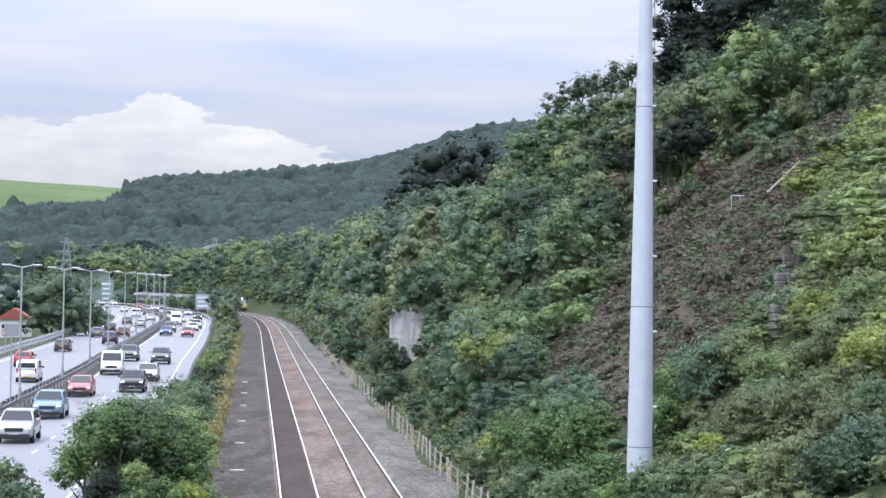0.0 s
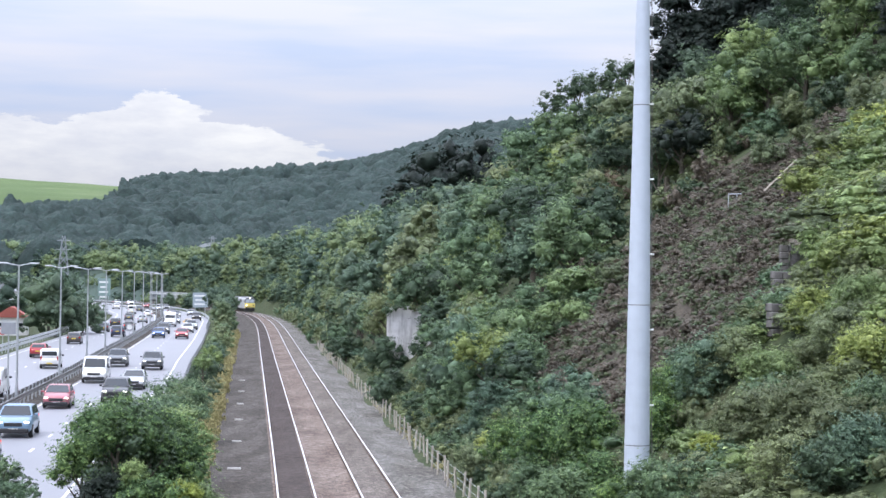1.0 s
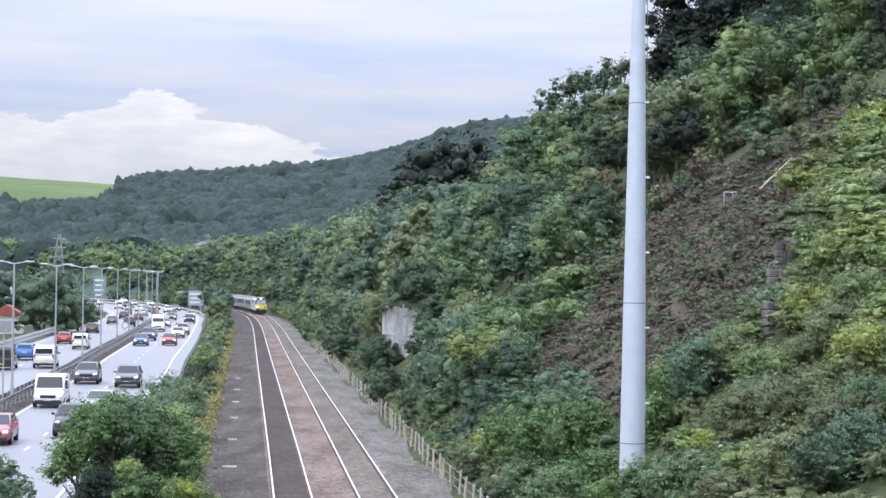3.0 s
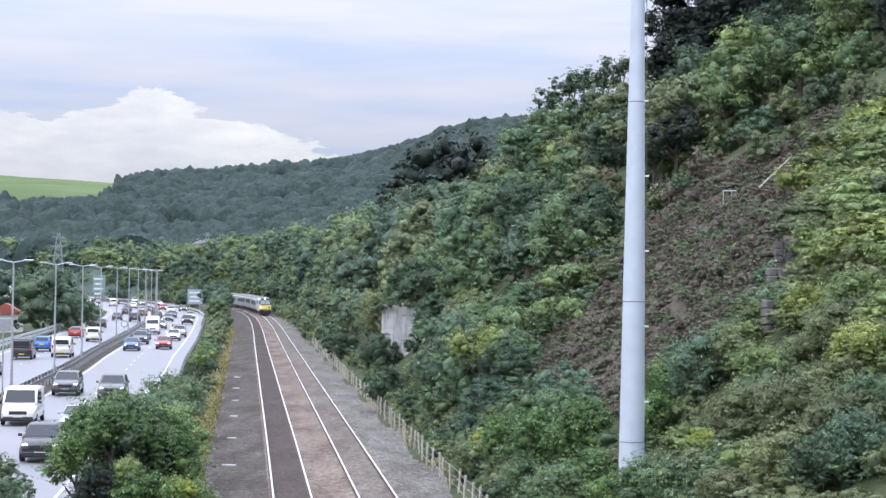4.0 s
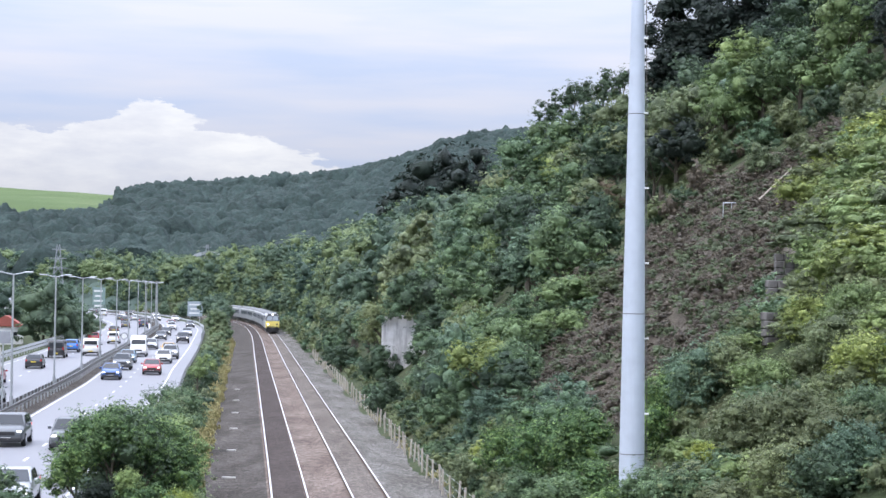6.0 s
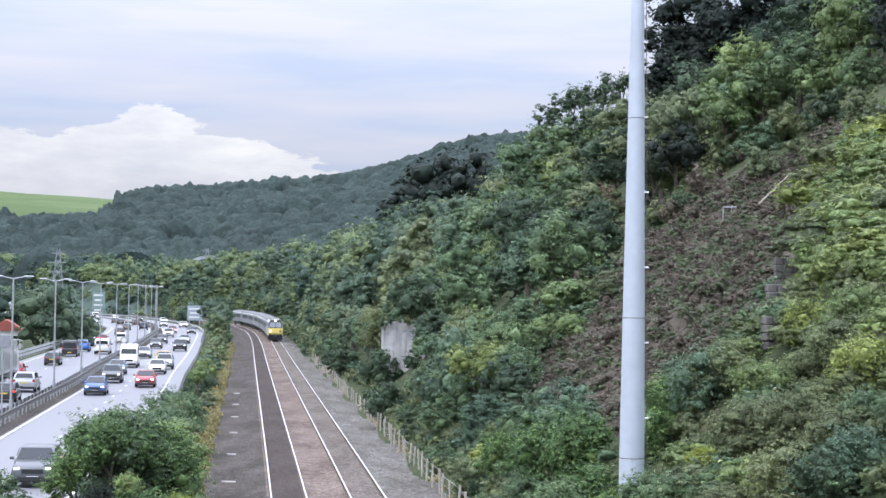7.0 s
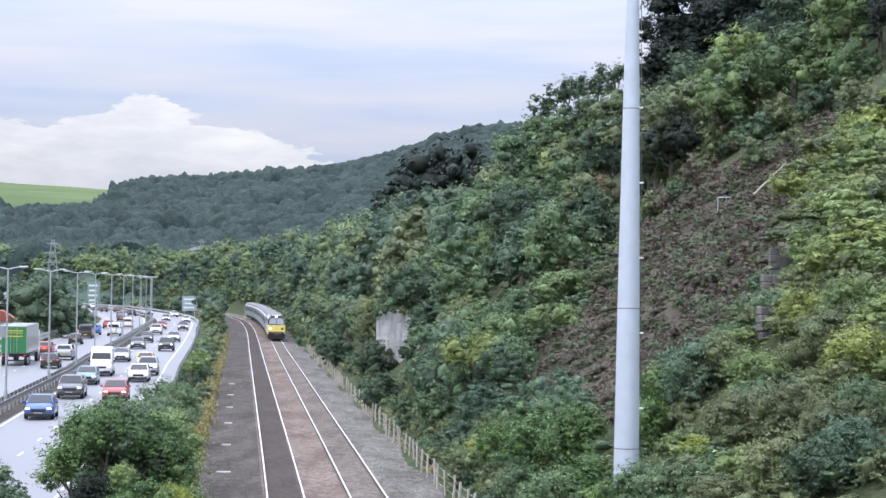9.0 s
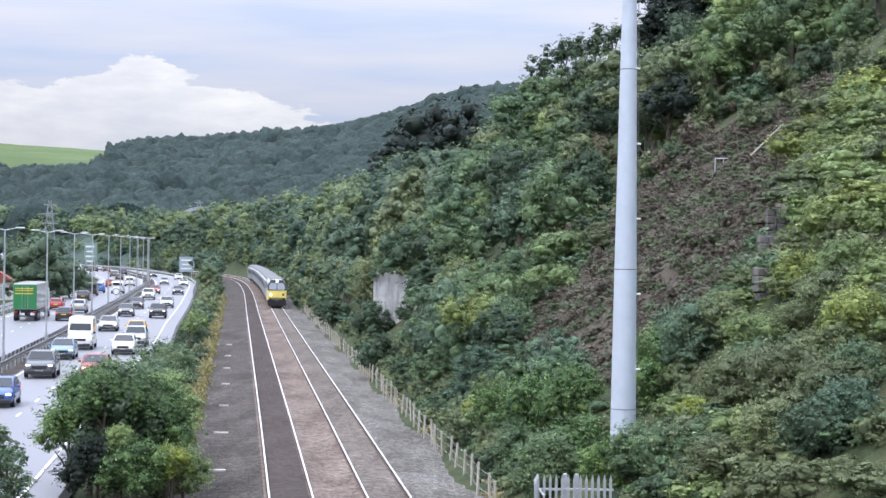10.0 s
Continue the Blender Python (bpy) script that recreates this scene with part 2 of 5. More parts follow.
PAINT = {"silver": paint("paint_silver", (0.42, 0.44, 0.46)), "grey": paint("paint_grey", (0.10, 0.11, 0.12)), "black": paint("paint_black", (0.02, 0.02, 0.023)),
         "white": paint("paint_white", (0.78, 0.78, 0.77)), "red": paint("paint_red", (0.36, 0.03, 0.035)), "blue": paint("paint_blue", (0.03, 0.10, 0.30)),
         "steel": paint("paint_steel_blue", (0.16, 0.26, 0.36)), "navy": paint("paint_navy", (0.02, 0.032, 0.07)), "yellow": paint("paint_yellow", (0.75, 0.44, 0.08)),
         "brown": paint("paint_dark_brown", (0.06, 0.045, 0.04)), "green": paint("paint_green", (0.02, 0.20, 0.06), 0.5),
         "sky": paint("paint_bright_blue", (0.03, 0.16, 0.50)), "rose": paint("paint_rose", (0.36, 0.10, 0.12)), "curtain": paint("paint_grey_curtain", (0.34, 0.36, 0.34), 0.7)}

# ---- small building helpers ----


def mesh_of(name, verts, faces, mats=(), idx=None, smooth=False):
    me = bpy.data.meshes.new(name)
    me.from_pydata([tuple(map(float, v)) for v in verts], [], [tuple(map(int, f)) for f in faces])
    for mt in mats:
        me.materials.append(mt)
    if idx is not None:
        me.polygons.foreach_set("material_index", np.asarray(idx, dtype=np.int32))
    if smooth:
        me.polygons.foreach_set("use_smooth", np.ones(len(me.polygons), dtype=bool))
    me.update()
    return me


def part(name, bm, material, parent=None, label="", smooth=False):
    """Links a bmesh as one mesh object under a thing or part."""
    me = bpy.data.meshes.new(name)
    bm.to_mesh(me)
    bm.free()
    me.materials.append(material)
    if smooth:
        me.polygons.foreach_set("use_smooth", np.ones(len(me.polygons), dtype=bool))
    ob = new(name, me)
    ob.parent = parent
    return tagged(ob, label) if label else ob


def piece(name, me, parent, m=None):
    ob = new(name, me)
    ob.parent = parent
    if m is not None:
        ob.matrix_basis = m
    return ob


def box(sx, sy, sz, x=0, y=0, z=0, bevel=0.0, rot=None, bm=None):
    """Box of that size round (x, y, z), with bevelled edges; added to bm where given."""
    b = bm or bmesh.new()
    r = bmesh.ops.create_cube(b, size=1)
    vs = r["verts"]
    bmesh.ops.scale(b, vec=(sx, sy, sz), verts=vs)
    if bevel:
        es = list({e for v in vs for e in v.link_edges})
        rr = bmesh.ops.bevel(b, geom=es, offset=bevel, segments=1, affect="EDGES")
        vs = list(set(rr["verts"]) | {v for v in vs if v.is_valid})
    if rot:
        bmesh.ops.rotate(b, cent=(0, 0, 0), matrix=Euler([radians(a) for a in rot]).to_matrix(), verts=vs)
    bmesh.ops.translate(b, vec=(x, y, z), verts=vs)
    return b


def rod(p0, p1, r0, r1=None, seg=8, bm=None):
    b = bm or bmesh.new()
    p0, p1 = Vector(p0), Vector(p1)
    d = p1 - p0
    mt = Matrix.Translation((p0 + p1) / 2) @ d.to_track_quat("Z", "Y").to_matrix().to_4x4()
    bmesh.ops.create_cone(b, cap_ends=True, segments=seg, radius1=r0, radius2=r0 if r1 is None else r1, depth=d.length, matrix=mt)
    return b


def loft(secs, cap=True, bm=None):
    """Skin over sections, each a list of points of one count."""
    b = bm or bmesh.new()
    rings = [[b.verts.new(p) for p in s] for s in secs]
    n = len(rings[0])
    for a, c in zip(rings, rings[1:]):
        for i in range(n):
            b.faces.new((a[i], a[(i + 1) % n], c[(i + 1) % n], c[i]))
    if cap:
        b.faces.new(rings[0][::-1])
        b.faces.new(rings[-1])
    bmesh.ops.recalc_face_normals(b, faces=b.faces)
    return b


def quad(pts, thick=0.012, bm=None):
    """A thin plate over four or more points, with depth along its normal."""
    b = bm or bmesh.new()
    vs = [b.verts.new(p) for p in pts]
    f = b.faces.new(vs)
    f.normal_update()
    r = bmesh.ops.extrude_face_region(b, geom=[f])
    nv = [v for v in r["geom"] if isinstance(v, bmesh.types.BMVert)]
    bmesh.ops.translate(b, vec=f.normal * -thick, verts=nv)
    bmesh.ops.recalc_face_normals(b, faces=b.faces)
    return b


# ---- the plan: track and road centre lines ----


class Line:
    """A smooth line over the ground, by distance along it; 0 lies at y = 0."""

    def __init__(self, pts):
        a = np.array(pts, float)
        y = np.arange(a[0, 0], a[-1, 0] + 0.25, 0.5)
        x = np.interp(y, a[:, 0], a[:, 1])
        k = np.hanning(61)
        x = np.convolve(np.pad(x, 30, mode="reflect", reflect_type="odd"), k / k.sum(), "valid")
        s = np.concatenate([[0], np.cumsum(np.hypot(np.diff(x), np.diff(y)))])
        self.x, self.y, self.s = x, y, s - np.interp(0, y, s)
        self.h = np.arctan2(np.gradient(x), np.gradient(y))

    def at(self, s, off=0.0):
        x, y, h = np.interp(s, self.s, self.x), np.interp(s, self.s, self.y), np.interp(s, self.s, self.h)
        return float(x + off * math.cos(h)), float(y - off * math.sin(h)), float(h)

    def lateral(self, X, Y):
        h = np.interp(Y, self.y, self.h)
        return (X - np.interp(Y, self.y, self.x)) * np.cos(h)

    def by_y(self, y):
        return float(np.interp(y, self.y, self.s))

    def place(self, s, off=0.0, z=0.0):
        x, y, h = self.at(s, off)
        return pose(x, y, z, 0, 0, -math.degrees(h))


TRACK = Line([(-320, 33), (-100, 12.6), (0, 3.4), (60, -2.1), (100, -5.9), (140, -9.75), (180, -13.6), (220, -17.45), (260, -21.3), (300, -25.1),
              (340, -29), (380, -33.1), (420, -37.5), (460, -42.6), (500, -48.8), (540, -57), (580, -67.5), (620, -79.5), (660, -92.5), (690, -103.5),
              (720, -116), (800, -158), (1000, -290)])
ROAD = Line([(-320, 10), (-100, -9), (0, -17.5), (60, -22.8), (142, -30.6), (174, -33.6), (204, -37), (226, -39.2), (276, -44.3), (334, -50.6),
             (399, -57.8), (451, -65.4), (506, -77), (553, -88), (610, -104.5), (660, -127), (720, -170), (800, -250), (1000, -450)])
MEDIAN = 1.5


def strip(line, s0, s1, step, sec, z=0.0):
    """Vertices and faces of a cross-section (off, z) swept along a line."""
    ss = np.arange(s0, s1 + step / 2, step)
    n = len(sec)
    V = [(*line.at(s, o)[:2], z + h) for s in ss for o, h in sec]
    Fc = [(i * n + j, i * n + j + 1, (i + 1) * n + j + 1, (i + 1) * n + j) for i in range(len(ss) - 1) for j in range(n - 1)]
    return V, Fc


def swept(name, line, s0, s1, step, sec, material, parent=None, z=0.0):
    ob = new(name, mesh_of(name, *strip(line, s0, s1, step, sec, z), [material]))
    ob.parent = parent
    return ob


def fbm(X, Y, scale, seed=0):
    """Cheap smooth noise over the plan, about -1 to 1."""
    a = np.zeros_like(np.asarray(X, float))
    amp, f = 0.5, 1.0 / scale
    for i in range(4):
        c, s = math.cos(seed + i * 1.7), math.sin(seed + i * 1.7)
        u, v = (X * c + Y * s) * f, (-X * s + Y * c) * f
        a = a + amp * (np.sin(u * 6.28 + seed * 3 + i) * np.cos(v * 5.1 + i * 2.3 + seed))
        amp, f = amp * 0.55, f * 1.9
    return a


AZ = [-0.60, -0.224, -0.167, -0.11, -0.08, -0.05, -0.024, 0.005, 0.02, 0.035, 0.1, 0.6]
RIDGE = [0.050, 0.0515, 0.0492, 0.0485, 0.0530, 0.0575, 0.063, 0.074, 0.079, 0.080, 0.079, 0.07]


def ground_z(X, Y):
    X, Y = np.asarray(X, float), np.asarray(Y, float)
    r = TRACK.lateral(X, Y)
    cap = np.interp(Y, [-300, 160, 186, 208, 240, 300, 400, 500, 700, 1000], [46, 46, 31, 22, 18, 17.5, 17, 16, 12, 2])
    u = np.maximum(r - 5.6, 0)
    rise = 0.8 * u + np.clip(u / 8, 0, 1) * fbm(X, Y, 26, 2) * 1.3
    hill = cap * (1 - np.exp(-(np.maximum(rise, 0) / cap) ** 3)) ** (1 / 3)
    side = np.clip((-ROAD.lateral(X, Y) - 12) / 40, 0, 1)
    z = -0.42 + hill - side * 1.2 - 0.22 * np.clip((6.6 - r) / 0.9, 0, 1) * np.clip((r + 6.6) / 0.6, 0, 1)
    az = X / np.maximum(Y, 1)
    t = np.clip((Y - 720) / 1480, 0, 1)
    far = np.interp(az, AZ, RIDGE) * 2200 * (0.35 * t + 0.65 * t * t * (3 - 2 * t))
    return z + far + np.clip((Y - 800) / 600, 0, 1) * fbm(X, Y, 420, 5) * 9 - np.clip((Y - 2300) / 1500, 0, 1) * 60


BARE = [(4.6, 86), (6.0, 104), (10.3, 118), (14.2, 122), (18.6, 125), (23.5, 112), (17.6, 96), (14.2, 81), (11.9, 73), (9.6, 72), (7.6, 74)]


def inside(X, Y, poly):
    hit, n = False, len(poly)
    for i in range(n):
        (x0, y0), (x1, y1) = poly[i], poly[(i + 1) % n]
        if (y0 > Y) != (y1 > Y) and X < (x1 - x0) * (Y - y0) / (y1 - y0) + x0:
            hit = not hit
    return hit


def make_ground():
    xs = np.unique(np.concatenate([np.linspace(-3200, -300, 40), np.linspace(-300, -70, 31), np.arange(-70, 70, 2.2), np.linspace(70, 300, 31), np.linspace(300, 3200, 40)]))
    ys = np.unique(np.concatenate([np.linspace(-320, 20, 35), np.arange(20, 240, 2.6), np.linspace(240, 720, 81), np.linspace(720, 2400, 85), np.linspace(2400, 4600, 23)]))
    X, Y = np.meshgrid(xs, ys)
    Z = ground_z(X, Y)
    nx, ny = len(xs), len(ys)
    V = np.stack([X, Y, Z], -1).reshape(-1, 3)
    i = np.arange((ny - 1) * nx).reshape(ny - 1, nx)[:, :-1].reshape(-1)
    Fc = np.stack([i, i + 1, i + nx + 1, i + nx], -1)
    cx, cy = V[Fc].mean(1)[:, 0], V[Fc].mean(1)[:, 1]
    az = cx / np.maximum(cy, 1)
    idx = np.zeros(len(Fc), int)
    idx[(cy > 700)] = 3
    idx[((cy > 1380) & (az < -0.150))] = 1
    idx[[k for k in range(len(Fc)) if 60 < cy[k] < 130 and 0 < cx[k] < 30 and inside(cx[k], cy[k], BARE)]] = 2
    ob = new("ground", mesh_of("ground", V, Fc, [GRASS, MEADOW, BRACKEN, WOODFLOOR], idx, True))
    return tagged(ob, "rough grass, bracken slope and meadow rising to wooded hills", "ground", kind="structure")


make_ground()

# ---- railway ----


def make_railway():
    S0, S1 = TRACK.by_y(-300), TRACK.by_y(760)
    bed = swept("ballast_bed", TRACK, S0, S1, 3, [(-2.62, -0.17), (-2.55, -0.14), (-0.85, -0.13), (-0.35, -0.22), (0.35, -0.22), (0.85, -0.14), (2.55, -0.14), (2.62, -0.17)], BALLAST_TAN)
    tagged(bed, "tan stone ballast carrying two railway tracks", "ballast", kind="structure")
    tagged(swept("ballast_shoulder", TRACK, S0, S1, 3, [(2.62, -0.17), (3.1, -0.18), (4.6, -0.36), (5.7, -0.41)], BALLAST_GREY), "grey loose stone ballast shoulder beside the track", "ballast", kind="structure")
    tagged(swept("track_four_foot", TRACK, S0, S1, 3, [(-2.36, -0.12), (-1.7, -0.105), (-1.04, -0.12)], BALLAST_DARK), "dark brown oil-stained ballast between the rails", "ballast", kind="structure")
    tagged(swept("track_bed_greyed", TRACK, S0, S1, 3, [(1.04, -0.125), (1.7, -0.115), (2.36, -0.125)], BALLAST_MUD), "greyed weathered ballast between the rails", "ballast", kind="structure")
    tagged(swept("cess_path", TRACK, S0, S1, 3, [(-5.9, -0.37), (-4.6, -0.34), (-3.5, -0.30), (-2.62, -0.17)], CINDER), "dark cinder walkway beside the track", "path", kind="structure")
    for k, o in enumerate((-2.4525, -0.9475, 0.9475, 2.4525)):
        sec = [(o - 0.07, -0.15), (o - 0.07, -0.135), (o - 0.012, -0.12), (o - 0.012, -0.045), (o - 0.035, -0.035), (o - 0.035, -0.006),
               (o + 0.035, -0.006), (o + 0.035, -0.035), (o + 0.012, -0.045), (o + 0.012, -0.12), (o + 0.07, -0.135), (o + 0.07, -0.15)]
        rail = swept("rail", TRACK, S0, S1, 2, sec, RAIL_RUST)
        tagged(rail, "rusty steel running rail with polished head", "rail", "running rails")
        swept("rail_head", TRACK, S0, S1, 2, [(o - 0.039, -0.03), (o - 0.030, 0.0), (o + 0.030, 0.0), (o + 0.039, -0.03)], RAIL_TOP, rail)
    # marker slabs along the cess, 16 m apart
    for s in (78, 93.4, 109, 125.8, 141.6, 157, 174):
        m = TRACK.place(TRACK.by_y(s), -4.35, -0.335)
        ob = part("cess_slab", box(0.66 if s < 100 else 0.52, 0.24, 0.1, 0, 0, 0.04, 0.02), SLEEPER_PALE)
        ob.matrix_basis = m
        tagged(ob, "pale concrete slab lying across the cess path", "slab", "cess slabs")


make_railway()


def make_post_fence():
    root = tagged(new("lineside_fence"), "timber post and wire fence beside the railway", "fence")
    post = box(0.085, 0.085, 1.3, 0, 0, 0.64, 0.012)
    me = bpy.data.meshes.new("post")
    post.to_mesh(me)
    post.free()
    me.materials.append(TIMBER)
    rnd = random.Random(4)
    pts = []
    s, end = TRACK.by_y(66), TRACK.by_y(262)
    while s < end:
        m = TRACK.place(s, 5.25 + rnd.uniform(-0.08, 0.08), -0.5)
        pts.append(m.translation.copy())
        if rnd.random() < 0.08:
            s += 2.62
            continue
        piece("post", me, root, m @ pose(0, 0, 0, rnd.uniform(-3, 3), rnd.uniform(-4, 4), rnd.uniform(0, 40)) @ Matrix.Diagonal((1, 1, rnd.uniform(0.94, 1.06), 1)))
        s += 2.62
    for h in (0.45, 0.8, 1.15):
        b = bmesh.new()
        for p, q2 in zip(pts, pts[1:]):
            rod(p + Vector((0, 0, h)), q2 + Vector((0, 0, h)), 0.008, seg=4, bm=b)
        part("wire", b, GALV, root)


make_post_fence()

# ---- road ----


def make_road():
    S0, S1 = ROAD.by_y(-300), ROAD.by_y(900)
    road = swept("road", ROAD, S0, S1, 3, [(-9.6, -0.25), (-9.4, 0.0), (-4.2, 0.03), (0.4, 0.0), (0.55, -0.02), (2.45, -0.02), (2.6, 0.0), (6.2, 0.03), (11.0, -0.02), (11.2, -0.3)], ASPHALT)
    tagged(road, "wet grey asphalt dual carriageway curving through the valley", "road", kind="structure")
    for o in (-8.35, -0.05, 2.95, 9.75):
        ln = swept("edge_line", ROAD, S0, S1, 3, [(o - 0.065, 0.034), (o + 0.065, 0.034)], PAINT_WHITE, road)
        tagged(ln, "white painted edge line")
    for o in (-4.15, 6.2):
        s = ROAD.by_y(60)
        k = 0
        while s < ROAD.by_y(640):
            V, Fc = strip(ROAD, s, s + 2.0, 1.0, [(o - 0.07, 0.042), (o + 0.07, 0.042)])
            ob = new("lane_dash", mesh_of("lane_dash", V, Fc, [PAINT_WHITE]))
            ob.parent = road
            s += 9


make_road()
tagged(swept("central_reservation", ROAD, ROAD.by_y(-300), ROAD.by_y(800), 3, [(0.35, 0.03), (0.6, 0.05), (1.5, 0.06), (2.4, 0.05), (2.68, 0.03)], CINDER), "dirty gravel strip under the central barrier", "verge", kind="structure")


def barrier(name, off, y0, y1, rails, mat, label, post_step=2.4, facing=1):
    """Steel safety barrier: beams along the road on driven posts."""
    root = tagged(new(name), label, "barrier")
    S0, S1 = ROAD.by_y(y0), ROAD.by_y(y1)
    for zc in rails:
        sec = [(off + facing * a, zc + b) for a, b in ((0, -0.155), (0.05, -0.15), (0.08, -0.09), (0.02, -0.03), (0.02, 0.03), (0.08, 0.09), (0.05, 0.15), (0, 0.155))]
        swept("beam", ROAD, S0, S1, 2.5, sec + [sec[0]], mat, root)
    b = box(0.11, 0.06, 0.86, 0, 0, 0.41, 0.01)
    me = bpy.data.meshes.new("post")
    b.to_mesh(me)
    b.free()
    me.materials.append(GALV)
    s = S0
    while s < min(S1, ROAD.by_y(430)):
        piece("post", me, root, ROAD.place(s, off - facing * 0.06, 0))
        s += post_step
    return root


barrier("central_barrier", MEDIAN + 0.32, 70, 700, (0.68,), GALV_DARK, "dark weathered steel barrier on pale posts in the central reservation", 2.4, 1)
barrier("central_barrier", MEDIAN - 0.32, 70, 700, (0.68,), GALV_DARK, "dark weathered steel barrier facing the far carriageway", 2.4, -1)
barrier("verge_barrier", -10.0, 120, 345, (0.45, 0.92), GALV, "two-rail galvanised steel barrier along the verge", 3.2, 1)
barrier("verge_barrier", 10.9, 330, 700, (0.6,), GALV, "galvanised steel barrier round the outside of the bend", 3.2, -1)


def lamp_post():
    root = tagged(new("street_lamp"), "tall grey steel street lamp with two arms", "street lamp", "street lamps")
    b = rod((0, 0, 0), (0, 0, 1.3), 0.13, 0.13)
    rod((0, 0, 1.3), (0, 0, 9.4), 0.085, 0.055, bm=b)
    part("column", b, GALV, root)
    for sx in (-1, 1):
        arm = part("arm", rod((0, 0, 9.35), (sx * 0.75, 0, 9.5), 0.035, 0.03), GALV, root)
        head = box(0.62, 0.22, 0.1, sx * 1.0, 0, 9.52, 0.03)
        part("lamp_head", head, LAMP_OFF, root, "pale lantern housing")
    return root


def make_lamps():
    first = lamp_post()
    first.matrix_basis = ROAD.place(ROAD.by_y(130), MEDIAN)
    for y in (158.5, 187, 215, 244, 272, 301, 330, 360, 390, 421, 453, 487):
        copy_thing(first, ROAD.place(ROAD.by_y(y), MEDIAN))


make_lamps()
SIGN_BACK = simple("sign_back_grey", (0.30, 0.31, 0.33), 0.6, 0.2, 0.1, 4)
SIGN_BLUE = simple("sign_face_pale", (0.34, 0.40, 0.44), 0.4, 0, 0.08, 3)
SIGN_GREEN = simple("sign_face_green", (0.22, 0.31, 0.29), 0.4, 0, 0.08, 3)
SIGN_RED = simple("sign_border_red", (0.45, 0.03, 0.03), 0.4, 0, 0.08, 3)


def round_sign(y, off, z, d, face):
    root = tagged(new("speed_sign"), "round traffic sign on a grey steel post", "traffic sign")
    part("post", rod((0, 0, 0), (0, 0, z + d / 2), 0.045), GALV, root)
    part("plate", rod((0, -0.06, z), (0, -0.085, z), d / 2, seg=20), face, root)
    part("sign_face", rod((0, -0.085, z), (0, -0.094, z), d / 2 * 0.74, seg=20), PAINT_WHITE, root)
    root.matrix_basis = ROAD.place(ROAD.by_y(y), off)


round_sign(262, MEDIAN, 2.0, 0.95, SIGN_BACK)
round_sign(232, -11.6, 2.1, 0.9, SIGN_RED)


def panel_sign(y, off, w, h, z, face, label, bars=3):
    root = tagged(new("direction_sign"), label, "road sign")
    for x in (-w * 0.33, w * 0.33):
        part("post", rod((x, 0.1, -0.6), (x, 0.1, z + h * 0.4), 0.07), GALV, root)
    part("sign_panel", box(w, 0.05, h, 0, 0, z, 0.01), face, root)
    for i in range(bars):
        part("lettering_bar", box(w * (0.7 - 0.15 * (i % 2)), 0.012, h * 0.1, -w * 0.05, -0.032, z + h * (0.28 - 0.28 * i)), PAINT_WHITE, root)
    root.matrix_basis = ROAD.place(ROAD.by_y(y), off)


panel_sign(470, 12.0, 3.6, 3.6, 3.4, SIGN_BLUE, "large pale road sign on two posts beside the bend", 3)
panel_sign(470, -10.9, 3.0, 4.2, 6.2, SIGN_GREEN, "tall green direction sign on two posts", 4)
square = tagged(new("square_sign"), "square grey sign back on its own post by the median", "road sign")
part("post", rod((0, 0, 0), (0, 0, 5.6), 0.05), GALV, square)
part("sign_panel", box(0.95, 0.04, 0.78, 0, -0.08, 5.3, 0.02), SIGN_BACK, square)
square.matrix_basis = ROAD.place(ROAD.by_y(126), MEDIAN - 0.1)

# ---- vegetation ----


def billows(rnd, n, shape):
    """Rounded masses that make up a crown in a unit space: centres and radii, upper ones larger."""
    out = [(0, 0, -0.05, 0.55)]
    turn = rnd.uniform(0, 6.28)
    for i in range(n):
        c = 1 - 1.62 * (i + 0.5) / n + rnd.uniform(-0.12, 0.12)
        c = max(-0.9, min(0.98, c))
        a = turn + i * 2.4 + rnd.uniform(-0.5, 0.5)
        rr, q = rnd.uniform(0.5, 0.82), math.sqrt(1 - c * c)
        x, y, z = rr * q * math.cos(a), rr * q * math.sin(a), rr * c
        if shape == "tall":
            z *= 1.35
        elif shape == "spread":
            x, y, z = x * 1.3, y * 1.3, z * 0.6
        elif shape == "low":
            x, y, z = x * 1.2, y * 1.2, abs(z) * 0.7
        out.append((x, y, z, rnd.uniform(0.2, 0.46) * (0.86 + 0.14 * c)))
    return out


def ico(level):
    b = bmesh.new()
    bmesh.ops.create_icosphere(b, subdivisions=level, radius=1)
    v = np.array([p.co[:] for p in b.verts])
    f = np.array([[p.index for p in q.verts] for q in b.faces])
    b.free()
    return v, f


ICO = {1: ico(1), 2: ico(2)}


